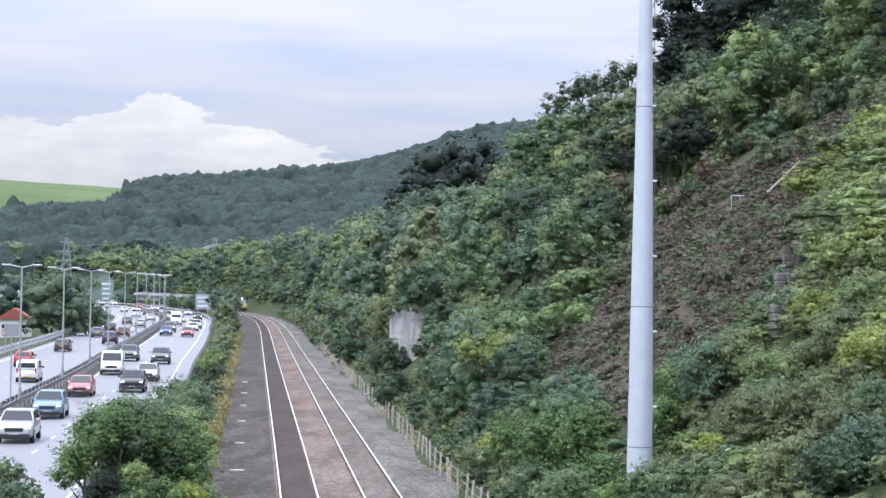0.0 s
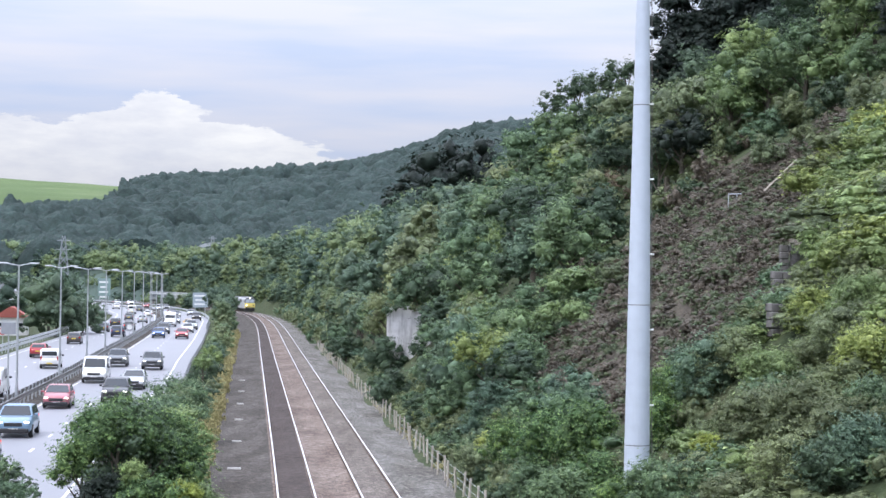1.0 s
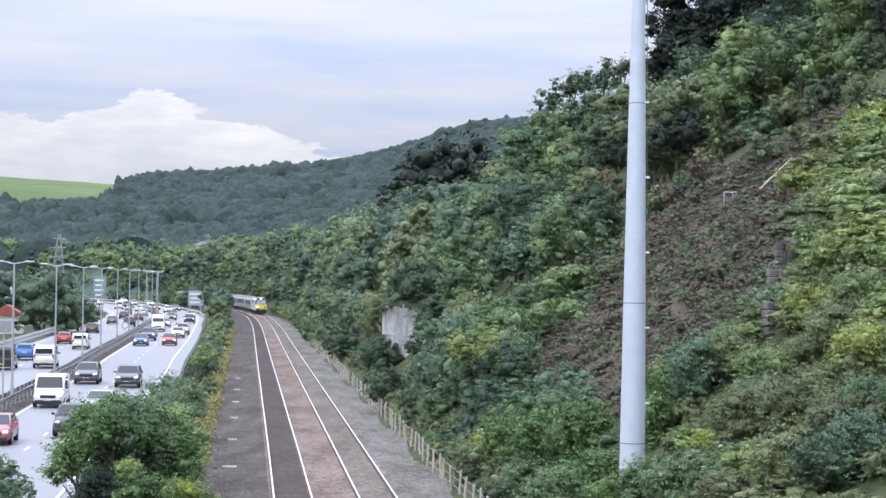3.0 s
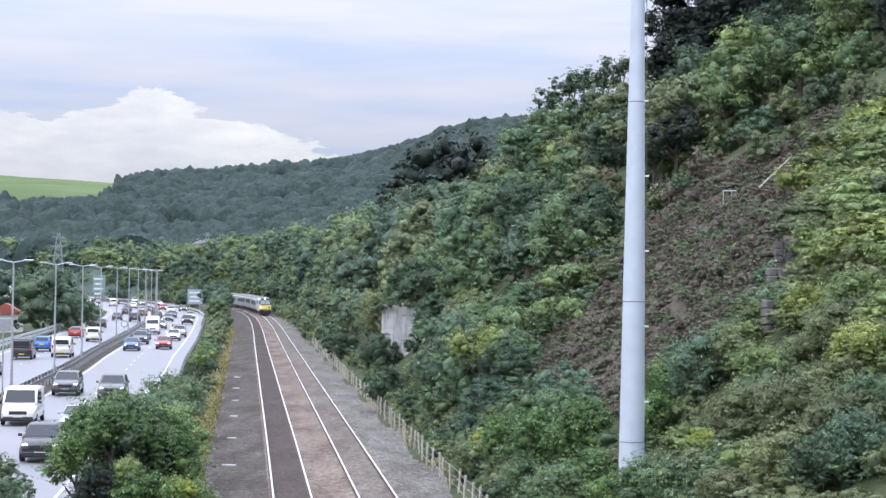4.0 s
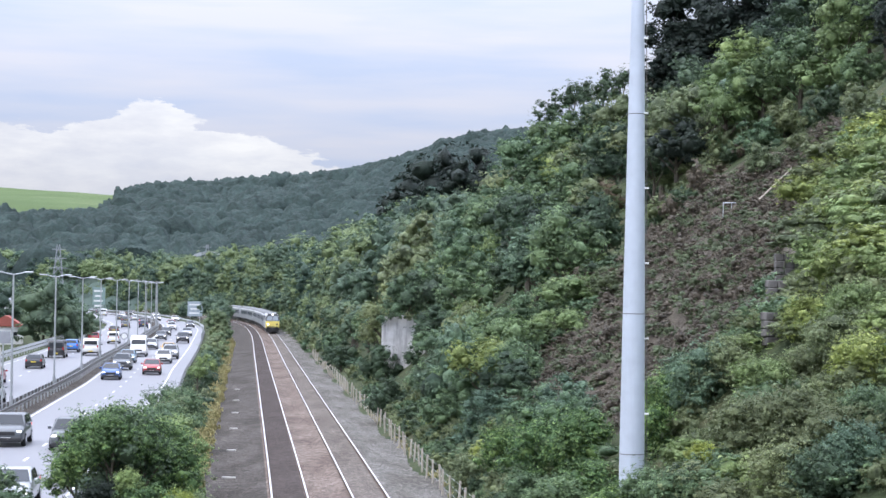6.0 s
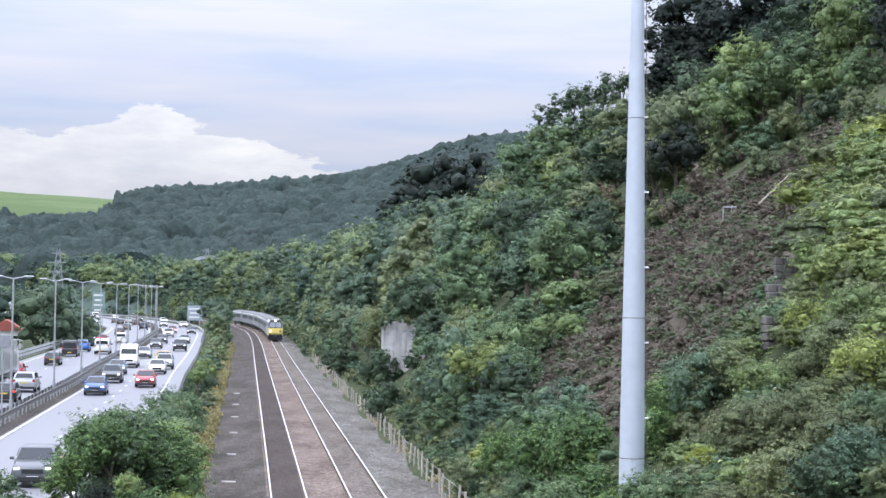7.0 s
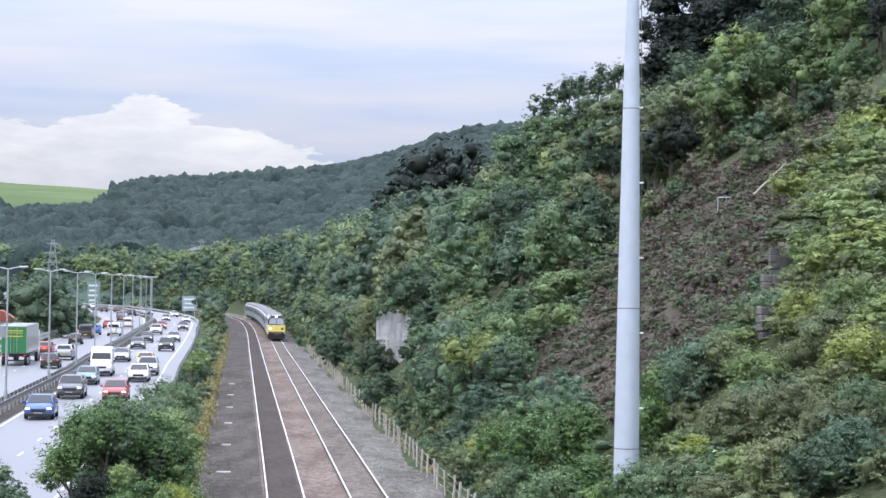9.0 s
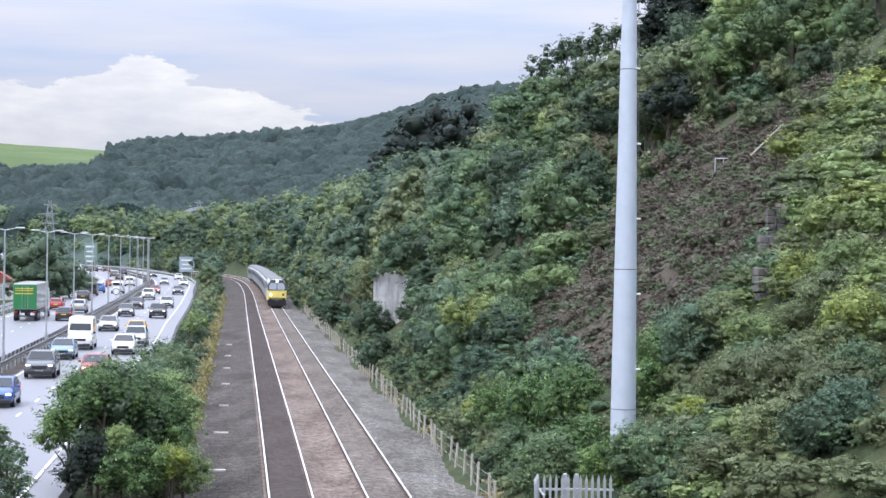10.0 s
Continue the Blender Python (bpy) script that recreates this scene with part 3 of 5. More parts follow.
def crown_data(seed, masses=14, leaves=80, size=0.06, shape="round", core=0.66, loose=0.3, level=1):
    """Ragged leaf masses: sprays of small leaf plates, thick round lumpy hearts and thin outwards."""
    rnd = random.Random(seed)
    g = np.random.default_rng(seed)
    iv, ifc = ICO[level]
    V, Fc, n = [], [], 0
    for x, y, z, r in billows(rnd, masses, shape):
        c = np.array((x, y, z))
        w1, w2 = g.normal(size=(3, 3)) * 2.4, g.normal(size=(3, 3)) * 5.0
        p1, p2 = g.uniform(0, 6.28, 3), g.uniform(0, 6.28, 3)
        lump = lambda d: 1 + 0.15 * np.sin(d @ w1 + p1).sum(1, keepdims=True) + 0.09 * np.sin(d @ w2 + p2).sum(1, keepdims=True)
        V.append(iv * (r * core * lump(iv)) * (1, 1, 0.84) + c)
        Fc.extend((ifc + n).tolist())
        n += len(iv)
        k = int(leaves * (r / 0.3) ** 2)
        # leaves gather in short level sprays
        twigs = max(3, k // 7)
        td = g.normal(size=(twigs, 3))
        td[:, 2] += 0.3
        td /= np.linalg.norm(td, axis=1, keepdims=True)
        tp = td * lump(td) * (core + np.minimum(np.abs(g.normal(0, loose, (twigs, 1))), 0.8))
        own = g.integers(0, twigs, k)
        p = c + r * (tp[own] + g.normal(size=(k, 3)) * (0.16, 0.16, 0.07)) * (1, 1, 0.88)
        d = td[own]
        nrm = d * 0.8 + g.normal(size=(k, 3)) * 0.34 + (0, 0, 0.55)
        nrm /= np.linalg.norm(nrm, axis=1, keepdims=True)
        a = np.cross(nrm, g.normal(size=(k, 3)))
        a /= np.linalg.norm(a, axis=1, keepdims=True)
        b = np.cross(nrm, a)
        sz = size * g.uniform(0.55, 1.35, (k, 1))
        q3 = np.stack([p - a * sz - b * sz * 0.6, p + a * sz * 0.3 - b * sz * 0.75, p + a * sz * 0.7 + b * sz * 0.9], 1)
        V.append(q3.reshape(-1, 3))
        Fc.extend((np.arange(k * 3).reshape(k, 3) + n).tolist())
        n += k * 3
    return np.concatenate(V), Fc


SHAPES = {
    "round": [crown_data(11 + i, 15, 170, 0.046, "round") for i in range(4)],
    "tall": [crown_data(21 + i, 16, 165, 0.046, "tall") for i in range(2)],
    "spread": [crown_data(31 + i, 15, 165, 0.046, "spread") for i in range(2)],
    "low": [crown_data(41 + i, 10, 130, 0.056, "low") for i in range(3)],
    "fine": [crown_data(51 + i, 18, 320, 0.037, "round", 0.48, 0.44) for i in range(3)],
    "finelow": [crown_data(61 + i, 14, 280, 0.040, "low", 0.48, 0.44) for i in range(2)],
    "open": [crown_data(71 + i, 11, 110, 0.060, "spread", 0.45, 0.42) for i in range(2)],
    "back": [crown_data(121 + i, 13, 82, 0.066, "round", 0.74) for i in range(4)],
    "scrub": [crown_data(131 + i, 7, 85, 0.080, "low", 0.6) for i in range(4)],
}
CROWNS = {}


def crown_mesh(shape, i, colour):
    key = (shape, i % len(SHAPES[shape]), colour)
    if key not in CROWNS:
        CROWNS[key] = mesh_of("crown", *SHAPES[shape][key[1]], [LEAF[colour]], None, True)
    return CROWNS[key]


def trunk_mesh(seed):
    rnd = random.Random(seed)
    b = rod((0, 0, -0.6), (0.02, 0.01, 0.35), 0.075, 0.055, 7)
    rod((0.02, 0.01, 0.33), (0.0, 0.04, 0.95), 0.055, 0.03, 6, bm=b)
    for i in range(5):
        a = rnd.uniform(0, 6.28)
        z = rnd.uniform(0.3, 0.75)
        rod((0.01, 0.02, z), (0.5 * math.cos(a), 0.5 * math.sin(a), z + rnd.uniform(0.2, 0.45)), 0.028, 0.012, 5, bm=b)
    me = bpy.data.meshes.new("trunk")
    b.to_mesh(me)
    b.free()
    me.materials.append(BARK)
    return me


TRUNKS = [trunk_mesh(i) for i in range(4)]
COUNT = [0]
WORDS = {"deep": "dark green", "mid": "mid-green", "light": "light green", "yellow": "yellowing", "olive": "olive green", "fresh": "fresh green", "dull": "dull olive", "farmid": "mid-green", "fardeep": "dark green", "farlight": "light green", "blue": "blue-green", "yew": "very dark green", "lime": "yellow-green", "bracken": "brown", "straw": "straw-coloured"}
ROLL = random.Random(99)


def tree(x, y, r, h, colour="mid", shape="round", z=None, sink=0.0):
    """A broadleaf tree: crown of radius r whose middle stands h over the ground."""
    COUNT[0] += 1
    k = COUNT[0]
    gz = float(ground_z(x, y)) if z is None else z
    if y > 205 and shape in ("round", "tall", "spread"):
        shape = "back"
        # beyond 205 m each leaf colour gives way to its distance-softened copy
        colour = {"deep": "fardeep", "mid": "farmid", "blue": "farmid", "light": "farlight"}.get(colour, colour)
    low = shape in ("low", "finelow")
    kind = "bush" if low or h < 2.2 else "tree"
    root = new(kind)
    root.matrix_basis = pose(x, y, gz - sink, 0, 0, ROLL.uniform(0, 360))
    where = "on the steep hillside" if TRACK.lateral(x, y) > 5.5 else "on the bank beside the railway" if ROAD.lateral(x, y) > 0 else "beyond the road"
    tagged(root, f"leafy {WORDS[colour]} {kind} growing {where}", kind)
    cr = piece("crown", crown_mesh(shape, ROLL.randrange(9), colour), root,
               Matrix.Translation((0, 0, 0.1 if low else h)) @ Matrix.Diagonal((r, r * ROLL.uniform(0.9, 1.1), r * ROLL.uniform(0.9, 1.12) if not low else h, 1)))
    if not low:
        piece("trunk", TRUNKS[k % 4], root, Matrix.Diagonal((min(h, r * 1.2), min(h, r * 1.2), h, 1)))
    return root


MASS, NEAR = {}, {}


def scrub(x, y, r, h, colour):
    """Adds one low clump to the joined scrub of that colour."""
    MASS.setdefault(colour, []).append((x, y, float(ground_z(x, y)) + 0.1, r, h))


# trees that stand out on the hillside
NAMED = [(-4.5, 391.0, 5.2, 9.8, "yew", "round"), (1.4, 323.0, 4.6, 9.6, "yew", "spread"), (5.9, 284.5, 3.9, 8.0, "yew", "spread"), (-7.6, 391.0, 3.6, 7.4,
         "yew", "round"), (8.2, 239.5, 2.07, 6.0, "deep", "round"), (1.1, 323.0, 2.79, 3.2, "lime", "round"), (-1.7, 300.5, 2.75, 2.3, "yellow", "round"),
         (-2.9, 223.0, 2.61, 2.2, "olive", "round"), (1.0, 215.5, 2.52, 2.0, "olive", "round"), (-3.2, 205.0, 1.98, 1.6, "yellow", "round"), (1.6, 172.0, 1.75,
         1.4, "olive", "round"), (-0.1, 196.0, 1.69, 1.4, "yellow", "round"), (-10.4, 384.5, 3.52, 3.0, "mid", "round"), (-11.6, 301.0, 3.21, 2.6, "mid",
         "round"), (-9.6, 234.5, 2.5, 2.1, "mid", "round"), (-15.9, 323.0, 3.28, 2.7, "light", "round"), (-8.5, 284.5, 2.17, 1.7, "deep", "round"), (9.5,
         195.5, 2.58, 6.6, "mid", "round"), (9.1, 218.5, 2.5, 4.3, "mid", "round"), (12.6, 195.5, 2.38, 7.0, "mid", "round"), (15.1, 195.0, 1.68, 6.9, "deep",
         "round"), (11.6, 201.5, 2.46, 2.9, "deep", "round"), (17.1, 195.0, 2.38, 3.2, "yew", "round"), (16.4, 195.0, 1.88, 6.1, "deep", "round"), (14.4,
         201.0, 2.04, 3.7, "mid", "round"), (9.2, 239.5, 2.74, 2.5, "blue", "round"), (7.5, 148.0, 2.63, 2.2, "yew", "round"), (6.1, 149.0, 2.08, 1.7, "deep",
         "round"), (4.4, 160.5, 1.63, 1.3, "blue", "round"), (5.3, 284.5, 2.02, 3.2, "olive", "tall"), (4.9, 194.5, 1.98, 1.6, "mid", "round"), (8.5, 136.0,
         1.52, 1.3, "deep", "round"), (12.6, 172.0, 2.1, 1.8, "deep", "round"), (11.5, 138.5, 1.41, 1.1, "olive", "round"), (10.0, 154.0, 1.88, 1.6, "mid",
         "round"), (10.2, 132.0, 1.48, 1.2, "light", "round"), (13.3, 153.5, 1.56, 1.3, "bracken", "round"), (8.0, 112.5, 1.66, 1.3, "light", "spread"), (5.9,
         115.5, 1.47, 1.2, "mid", "round"), (4.6, 125.5, 1.47, 1.2, "mid", "round"), (2.7, 138.5, 1.41, 1.1, "light", "round"), (7.0, 107.0, 1.22, 1.0,
         "light", "spread"), (1.7, 159.5, 1.01, 0.8, "lime", "round"), (0.2, 172.0, 1.22, 0.9, "mid", "round"), (9.6, 110.5, 0.95, 0.8, "dull", "round"), (2.2,
         110.0, 2.57, 2.1, "blue", "round"), (-0.3, 127.5, 1.49, 1.3, "mid", "round"), (4.3, 99.5, 1.52, 1.3, "mid", "fine"), (-4.2, 157.5, 1.76, 1.5, "deep",
         "round"), (-3.0, 132.5, 1.55, 1.3, "deep", "round"), (-9.5, 201.5, 1.94, 1.6, "deep", "round"), (0.6, 108.0, 1.37, 1.1, "mid", "round"), (2.7, 94.5,
         1.2, 0.9, "blue", "fine"), (5.3, 109.5, 1.11, 0.9, "blue", "round"), (21.6, 177.5, 2.37, 9.2, "yew", "round"), (24.1, 176.5, 3.41, 8.5, "yew",
         "tall"), (27.1, 173.5, 3.53, 7.6, "yew", "round"), (30.5, 173.0, 3.34, 5.0, "yew", "round"), (29.6, 173.5, 2.2, 3.1, "yew", "round"), (22.2, 174.0,
         2.21, 6.8, "yew", "round"), (25.6, 173.5, 2.2, 6.6, "yew", "round"), (19.2, 174.0, 1.16, 7.9, "yew", "round"), (19.7, 174.0, 1.06, 5.8, "yew", "round"), (21.3, 177.0, 2.25, 5.4, "deep", "round"), (19.0, 153.5, 2.42, 2.0, "yew", "round"), (21.1, 179.0, 2.0, 3.7, "yew", "round"), (20.3, 179.0,
         1.82, 3.4, "deep", "round"), (17.4, 156.0, 1.58, 1.3, "deep", "round"), (15.8, 146.0, 1.26, 1.1, "deep", "round"), (24.1, 176.5, 1.79, 4.4, "deep",
         "round"), (26.7, 173.5, 1.76, 4.5, "light", "round"), (21.8, 152.0, 2.78, 2.4, "light", "round"), (24.3, 149.5, 2.2, 1.8, "mid", "round"), (24.2,
         134.5, 1.71, 1.4, "mid", "round"), (20.1, 123.0, 1.37, 1.1, "mid", "round"), (19.5, 131.5, 1.2, 0.9, "mid", "round"), (25.1, 125.5, 2.1, 1.8, "light",
         "round"), (26.2, 120.5, 1.53, 1.3, "mid", "round"), (23.1, 117.0, 1.43, 1.2, "deep", "round"), (31.9, 164.0, 1.92, 2.4, "blue", "round"), (31.4,
         146.5, 1.86, 1.6, "mid", "round"), (23.0, 105.5, 1.18, 0.8, "dull", "round"), (22.0, 124.0, 1.26, 1.1, "olive", "round"), (15.9, 133.0, 1.55, 1.2,
         "olive", "spread"), (17.3, 129.0, 1.25, 1.0, "olive", "spread"), (18.6, 111.0, 0.96, 0.8, "olive", "round"), (15.6, 123.5, 0.75, 0.6, "deep",
         "round"), (20.7, 110.0, 0.84, 0.6, "dull", "spread"), (9.1, 67.0, 0.95, 0.6, "blue", "fine"), (8.2, 69.5, 0.71, 0.6, "fresh", "fine"), (10.0, 67.0,
         0.82, 0.6, "olive", "fine"), (10.3, 60.5, 0.77, 0.6, "light", "fine"), (7.5, 66.5, 0.84, 0.6, "fresh", "fine"), (6.4, 58.6, 0.8, 0.6, "mid", "fine"),
         (8.1, 58.5, 0.53, 0.3, "lime", "fine"), (9.1, 56.0, 0.94, 0.7, "dull", "fine"), (10.0, 53.5, 0.9, 0.7, "dull", "fine"), (10.4, 50.0, 0.74, 0.6,
         "dull", "fine"), (8.9, 49.5, 0.75, 0.6, "olive", "fine"), (10.4, 48.0, 0.73, 0.4, "blue", "fine"), (11.2, 50.5, 0.64, 0.5, "mid", "fine"), (11.1,
         55.0, 0.61, 0.4, "olive", "fine"), (12.2, 55.5, 0.82, 0.5, "yellow", "fine"), (12.3, 60.0, 0.76, 0.6, "olive", "fine"), (11.5, 61.0, 0.53, 0.4,
         "olive", "fine"), (12.5, 65.5, 0.63, 0.4, "yellow", "fine"), (13.8, 64.5, 0.79, 0.5, "light", "fine"), (7.0, 56.0, 0.71, 0.5, "mid", "fine"), (7.7,
         51.0, 0.78, 0.5, "dull", "fine"), (9.6, 48.0, 0.73, 0.4, "deep", "fine"), (4.3, 74.0, 1.47, 1.2, "fresh", "fine"), (3.0, 82.0, 1.17, 1.0, "fresh",
         "fine"), (5.6, 71.5, 1.02, 0.8, "fresh", "fine"), (4.5, 86.0, 0.96, 0.8, "deep", "fine"), (1.8, 85.0, 0.91, 0.7, "olive", "fine"), (5.4, 66.5, 0.84,
         0.6, "fresh", "fine"), (3.4, 72.5, 0.92, 0.7, "mid", "fine"), (5.7, 59.5, 0.76, 0.6, "fresh", "fine"), (4.2, 65.5, 1.0, 0.8, "mid", "fine")]
# the very dark crown at (15.9, 129) puts a hollow's shade into leaf colour
NAMED += [(19.2, 130, 2.3, 3.6, "light", "tall"), (20.6, 131, 1.4, 5.8, "light", "round"), (21.5, 129, 2.0, 3.6, "mid", "round"), (23.8, 128, 1.9, 3.9, "mid", "round"),
          (26.3, 126, 2.2, 3.9, "light", "tall"), (28.5, 124, 1.9, 3.9, "mid", "round"), (15.9, 129, 2.0, 3.4, "yew", "round"), (14.6, 131, 1.7, 3.9, "deep", "round")]
for x, y, r, h, col, shp in NAMED:
    tree(x, y, r * (1.5 if y < 72 else 1.2 if h < 4 else 1.5), h, col, shp)
    if h > 4:
        # lower growth round the foot of the taller ones
        tree(x + 0.8, y - 1.2, r * 1.5, h * 0.45, col, "round")
# airy trees on the skyline
for x, y, r, zc in ((11.4, 205, 1.1, 26.4), (12.2, 205, 1.7, 27.6), (13.8, 205, 1.8, 29.0), (15.4, 206, 1.9, 29.6), (17.3, 205, 1.8, 29.6), (19.2, 206, 2.0, 31.0)):
    tree(x, y, r * 1.25, zc - float(ground_z(x, y)), "deep", "open")

# brambles over the upper slope
rb = random.Random(17)
for i in range(76):
    y = rb.uniform(66, 104)
    x = float(np.interp(y, [66, 80, 95, 106], [13.4, 14.8, 17.8, 22.5])) + rb.uniform(0.2, 9.5)
    tree(x, y, rb.uniform(1.2, 2.2), rb.uniform(0.9, 1.6), rb.choice(["light", "yellow", "olive", "light", "yellow", "dull"]), "low")


for i in range(46):
    f = rb.random()
    x = float(np.interp(f, [0, 0.25, 0.55, 0.8, 1], [6.5, 10.6, 15, 19.5, 25])) + rb.uniform(-0.6, 2.0)
    y = float(np.interp(f, [0, 0.25, 0.55, 0.8, 1], [106, 119.5, 124.5, 127, 113])) + rb.uniform(-1.5, 3.5)
    scrub(x, y, rb.uniform(0.9, 1.7), rb.uniform(0.8, 1.9), rb.choice(["mid", "olive", "bracken", "olive", "deep"]))
for i in range(150):
    x, y = rb.uniform(6, 20), rb.uniform(44, 72)
    if float(TRACK.lateral(x, y)) < 8 or math.hypot(x - 6.27, y - 61.5) < 2:
        continue
    NEAR.setdefault(rb.choice(["mid", "olive", "light", "olive", "dull"]), []).append((x, y, float(ground_z(x, y)) - 0.1, rb.uniform(0.8, 1.5), rb.uniform(0.7, 1.2)))


def scatter_hill():
    """Woodland over the rest of the hillside: each tree its own thing to 330 m."""
    rnd = random.Random(5)
    placed = [(n[0], n[1], n[2]) for n in NAMED]
    made = 0
    for _ in range(6000):
        y = rnd.uniform(88, 340)
        r = TRACK.lateral(0, y)
        lat = 8.6 + rnd.random() ** 1.2 * 50
        h = float(np.interp(y, TRACK.y, TRACK.h))
        x = float(np.interp(y, TRACK.y, TRACK.x)) + lat / math.cos(h)
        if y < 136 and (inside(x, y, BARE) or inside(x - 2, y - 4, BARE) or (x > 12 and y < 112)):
            continue
        if x > 0.24 * y + 6 or (-0.036 * y < x < -0.001 * y and 112 < y < 178 and lat < 17):
            continue
        rad = rnd.uniform(1.5, 2.5) + y / 150
        if lat < 11:
            rad = min(rad, 1.9)
        if any((x - a) ** 2 + (y - b) ** 2 < (0.72 * (rad + c)) ** 2 for a, b, c in placed):
            continue
        placed.append((x, y, rad))
        up = lat > 34
        # the upper slope leans to dark leaves, whose colour holds part of its shade
        colour = rnd.choice(["yew", "deep", "yew", "deep", "mid"] if up else ["mid", "mid", "light", "blue", "deep", "mid", "olive", "yellow" if rnd.random() < 0.2 else "olive"])
        tree(x, y, rad, rad * rnd.uniform(0.85, 1.2) + 0.6, colour, rnd.choice(["round", "round", "tall", "spread"]))
        made += 1
        if made >= 215:
            break


scatter_hill()


def bulk(name, spots, data, material, label):
    """Many crowns as one uncountable mass."""
    V, Fc, n = [], [], 0
    g = np.random.default_rng(7)
    for x, y, z, r, rz in spots:
        v, f = data[int(g.integers(len(data)))]
        a = g.uniform(0, 6.28)
        c, s = math.cos(a), math.sin(a)
        w = np.stack([v[:, 0] * c - v[:, 1] * s, v[:, 0] * s + v[:, 1] * c, v[:, 2]], 1) * (r, r, rz) + (x, y, z)
        V.append(w)
        Fc.extend([[i + n for i in q] for q in f])
        n += len(v)
    ob = new(name, mesh_of(name, np.concatenate(V), Fc, [material], None, True))
    return tagged(ob, label, "woodland", kind="stuff")


FARDATA = [crown_data(81 + i, 9, 84, 0.062, "round", 0.52, 0.32) for i in range(5)]


def far_woods():
    rnd = random.Random(8)
    spots = {"farmid": [], "farlight": [], "fardeep": []}
    # the hillside's far end and the trees along the line
    for _ in range(620):
        y = 300 + 600 * rnd.random() ** 1.2
        h = float(np.interp(y, TRACK.y, TRACK.h))
        lat = 8.5 + rnd.random() ** 1.4 * 66
        x = float(np.interp(y, TRACK.y, TRACK.x)) + lat / math.cos(h)
        r = rnd.uniform(4.0, 7.0)
        if lat < 12:
            r = 2.8
        spots[rnd.choice(["farmid", "farlight", "farlight", "farmid", "fardeep"])].append((x, y, float(ground_z(x, y)) + r * 0.8, r, r * rnd.uniform(0.9, 1.25)))
    # valley trees beyond the bend and left of the road
    for _ in range(400):
        y = rnd.uniform(390, 1120)
        x = rnd.uniform(-0.32, 0.02) * y
        rl = ROAD.lateral(x, min(y, 950))
        if y < 960 and -16 < rl < 15:
            continue
        if y < 960 and rl > 0 and TRACK.lateral(x, y) > -6.5:
            continue
        r = rnd.uniform(3.0, 5.5) if rl < 0 or y > 960 else rnd.uniform(1.6, 2.4)
        spots[rnd.choice(["farmid", "fardeep", "farmid", "farmid", "farlight"])].append((x, y, float(ground_z(x, y)) + r * 0.8, r, r * rnd.uniform(0.85, 1.2)))
    # wood that closes the ground beyond the bend
    for _ in range(150):
        y = rnd.uniform(520, 900)
        x = rnd.uniform(-0.168, -0.085) * y
        rl, tl = float(ROAD.lateral(x, y)), float(TRACK.lateral(x, y))
        if -14 < rl < 14.5 or -8 < tl < 9:
            continue
        r = rnd.uniform(3.0, 4.6) if rl < 0 or tl > 0 else rnd.uniform(2.0, 2.8)
        spots[rnd.choice(["farmid", "farlight", "fardeep"])].append((x, y, float(ground_z(x, y)) + r * 0.7, r, r * rnd.uniform(0.9, 1.2)))
    for k in range(75):
        x, y, _ = TRACK.at(TRACK.by_y(470 + 4 * k), rnd.uniform(9.0, 12.5))
        r = rnd.uniform(2.6, 3.4)
        spots[rnd.choice(["farmid", "farlight", "fardeep"])].append((x, y, float(ground_z(x, y)) + r * 0.6, r, r * rnd.uniform(0.9, 1.3)))
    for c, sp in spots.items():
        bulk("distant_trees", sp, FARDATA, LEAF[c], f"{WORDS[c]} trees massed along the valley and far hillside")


def hill_canopy():
    """The closed canopy of the distant hills: domed crowns standing shoulder to shoulder."""
    g = np.random.default_rng(8)
    az = np.linspace(-0.30, 0.085, 640)
    yy = np.concatenate([np.arange(840, 1500, 3.6), np.arange(1500, 2330, 5.0)])
    A, Y = np.meshgrid(az, yy)
    X = A * Y
    H = np.full(X.shape, -6.0)

    def domes(n, r0, r1, tall, lift):
        for _ in range(n):
            cy = 830 + 1500 * g.random() ** 0.85
            ca, r = g.uniform(-0.302, 0.087), g.uniform(r0, r1)
            j0, j1 = np.searchsorted(az, ca - r / cy), np.searchsorted(az, ca + r / cy)
            i0, i1 = np.searchsorted(yy, cy - r), np.searchsorted(yy, cy + r)
            if j1 <= j0 or i1 <= i0:
                continue
            sl = (slice(i0, i1), slice(j0, j1))
            d2 = ((X[sl] - ca * cy) ** 2 + (Y[sl] - cy) ** 2) / r ** 2
            dome = np.where(d2 < 1, np.sqrt(np.maximum(0, 1 - d2)) * r * tall, -9)
            H[sl] = np.maximum(H[sl], dome + g.uniform(0, lift)) if lift else np.where(d2 < 1, H[sl] + dome, H[sl])

    domes(5200, 5.5, 14.0, 1.05, 6.0)
    domes(11000, 1.6, 4.2, 0.55, 0)
    edge = 1350 + (A + 0.224) * 3600 + np.maximum(0, A + 0.170) * 22000 + fbm(X, Y, 70, 3) * 25
    H = np.where(Y > edge, -3.0, H - 5.0 + g.normal(0, 0.25, H.shape))
    V = np.stack([X, Y, ground_z(X, Y) + H], -1).reshape(-1, 3)
    nx = len(az)
    k = (np.arange(len(yy) - 1)[:, None] * nx + np.arange(nx - 1)).reshape(-1)
    Fc = np.stack([k, k + 1, k + nx + 1, k + nx], -1)
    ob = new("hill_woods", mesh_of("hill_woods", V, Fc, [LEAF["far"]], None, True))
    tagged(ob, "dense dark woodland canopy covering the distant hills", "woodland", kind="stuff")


far_woods()
hill_canopy()


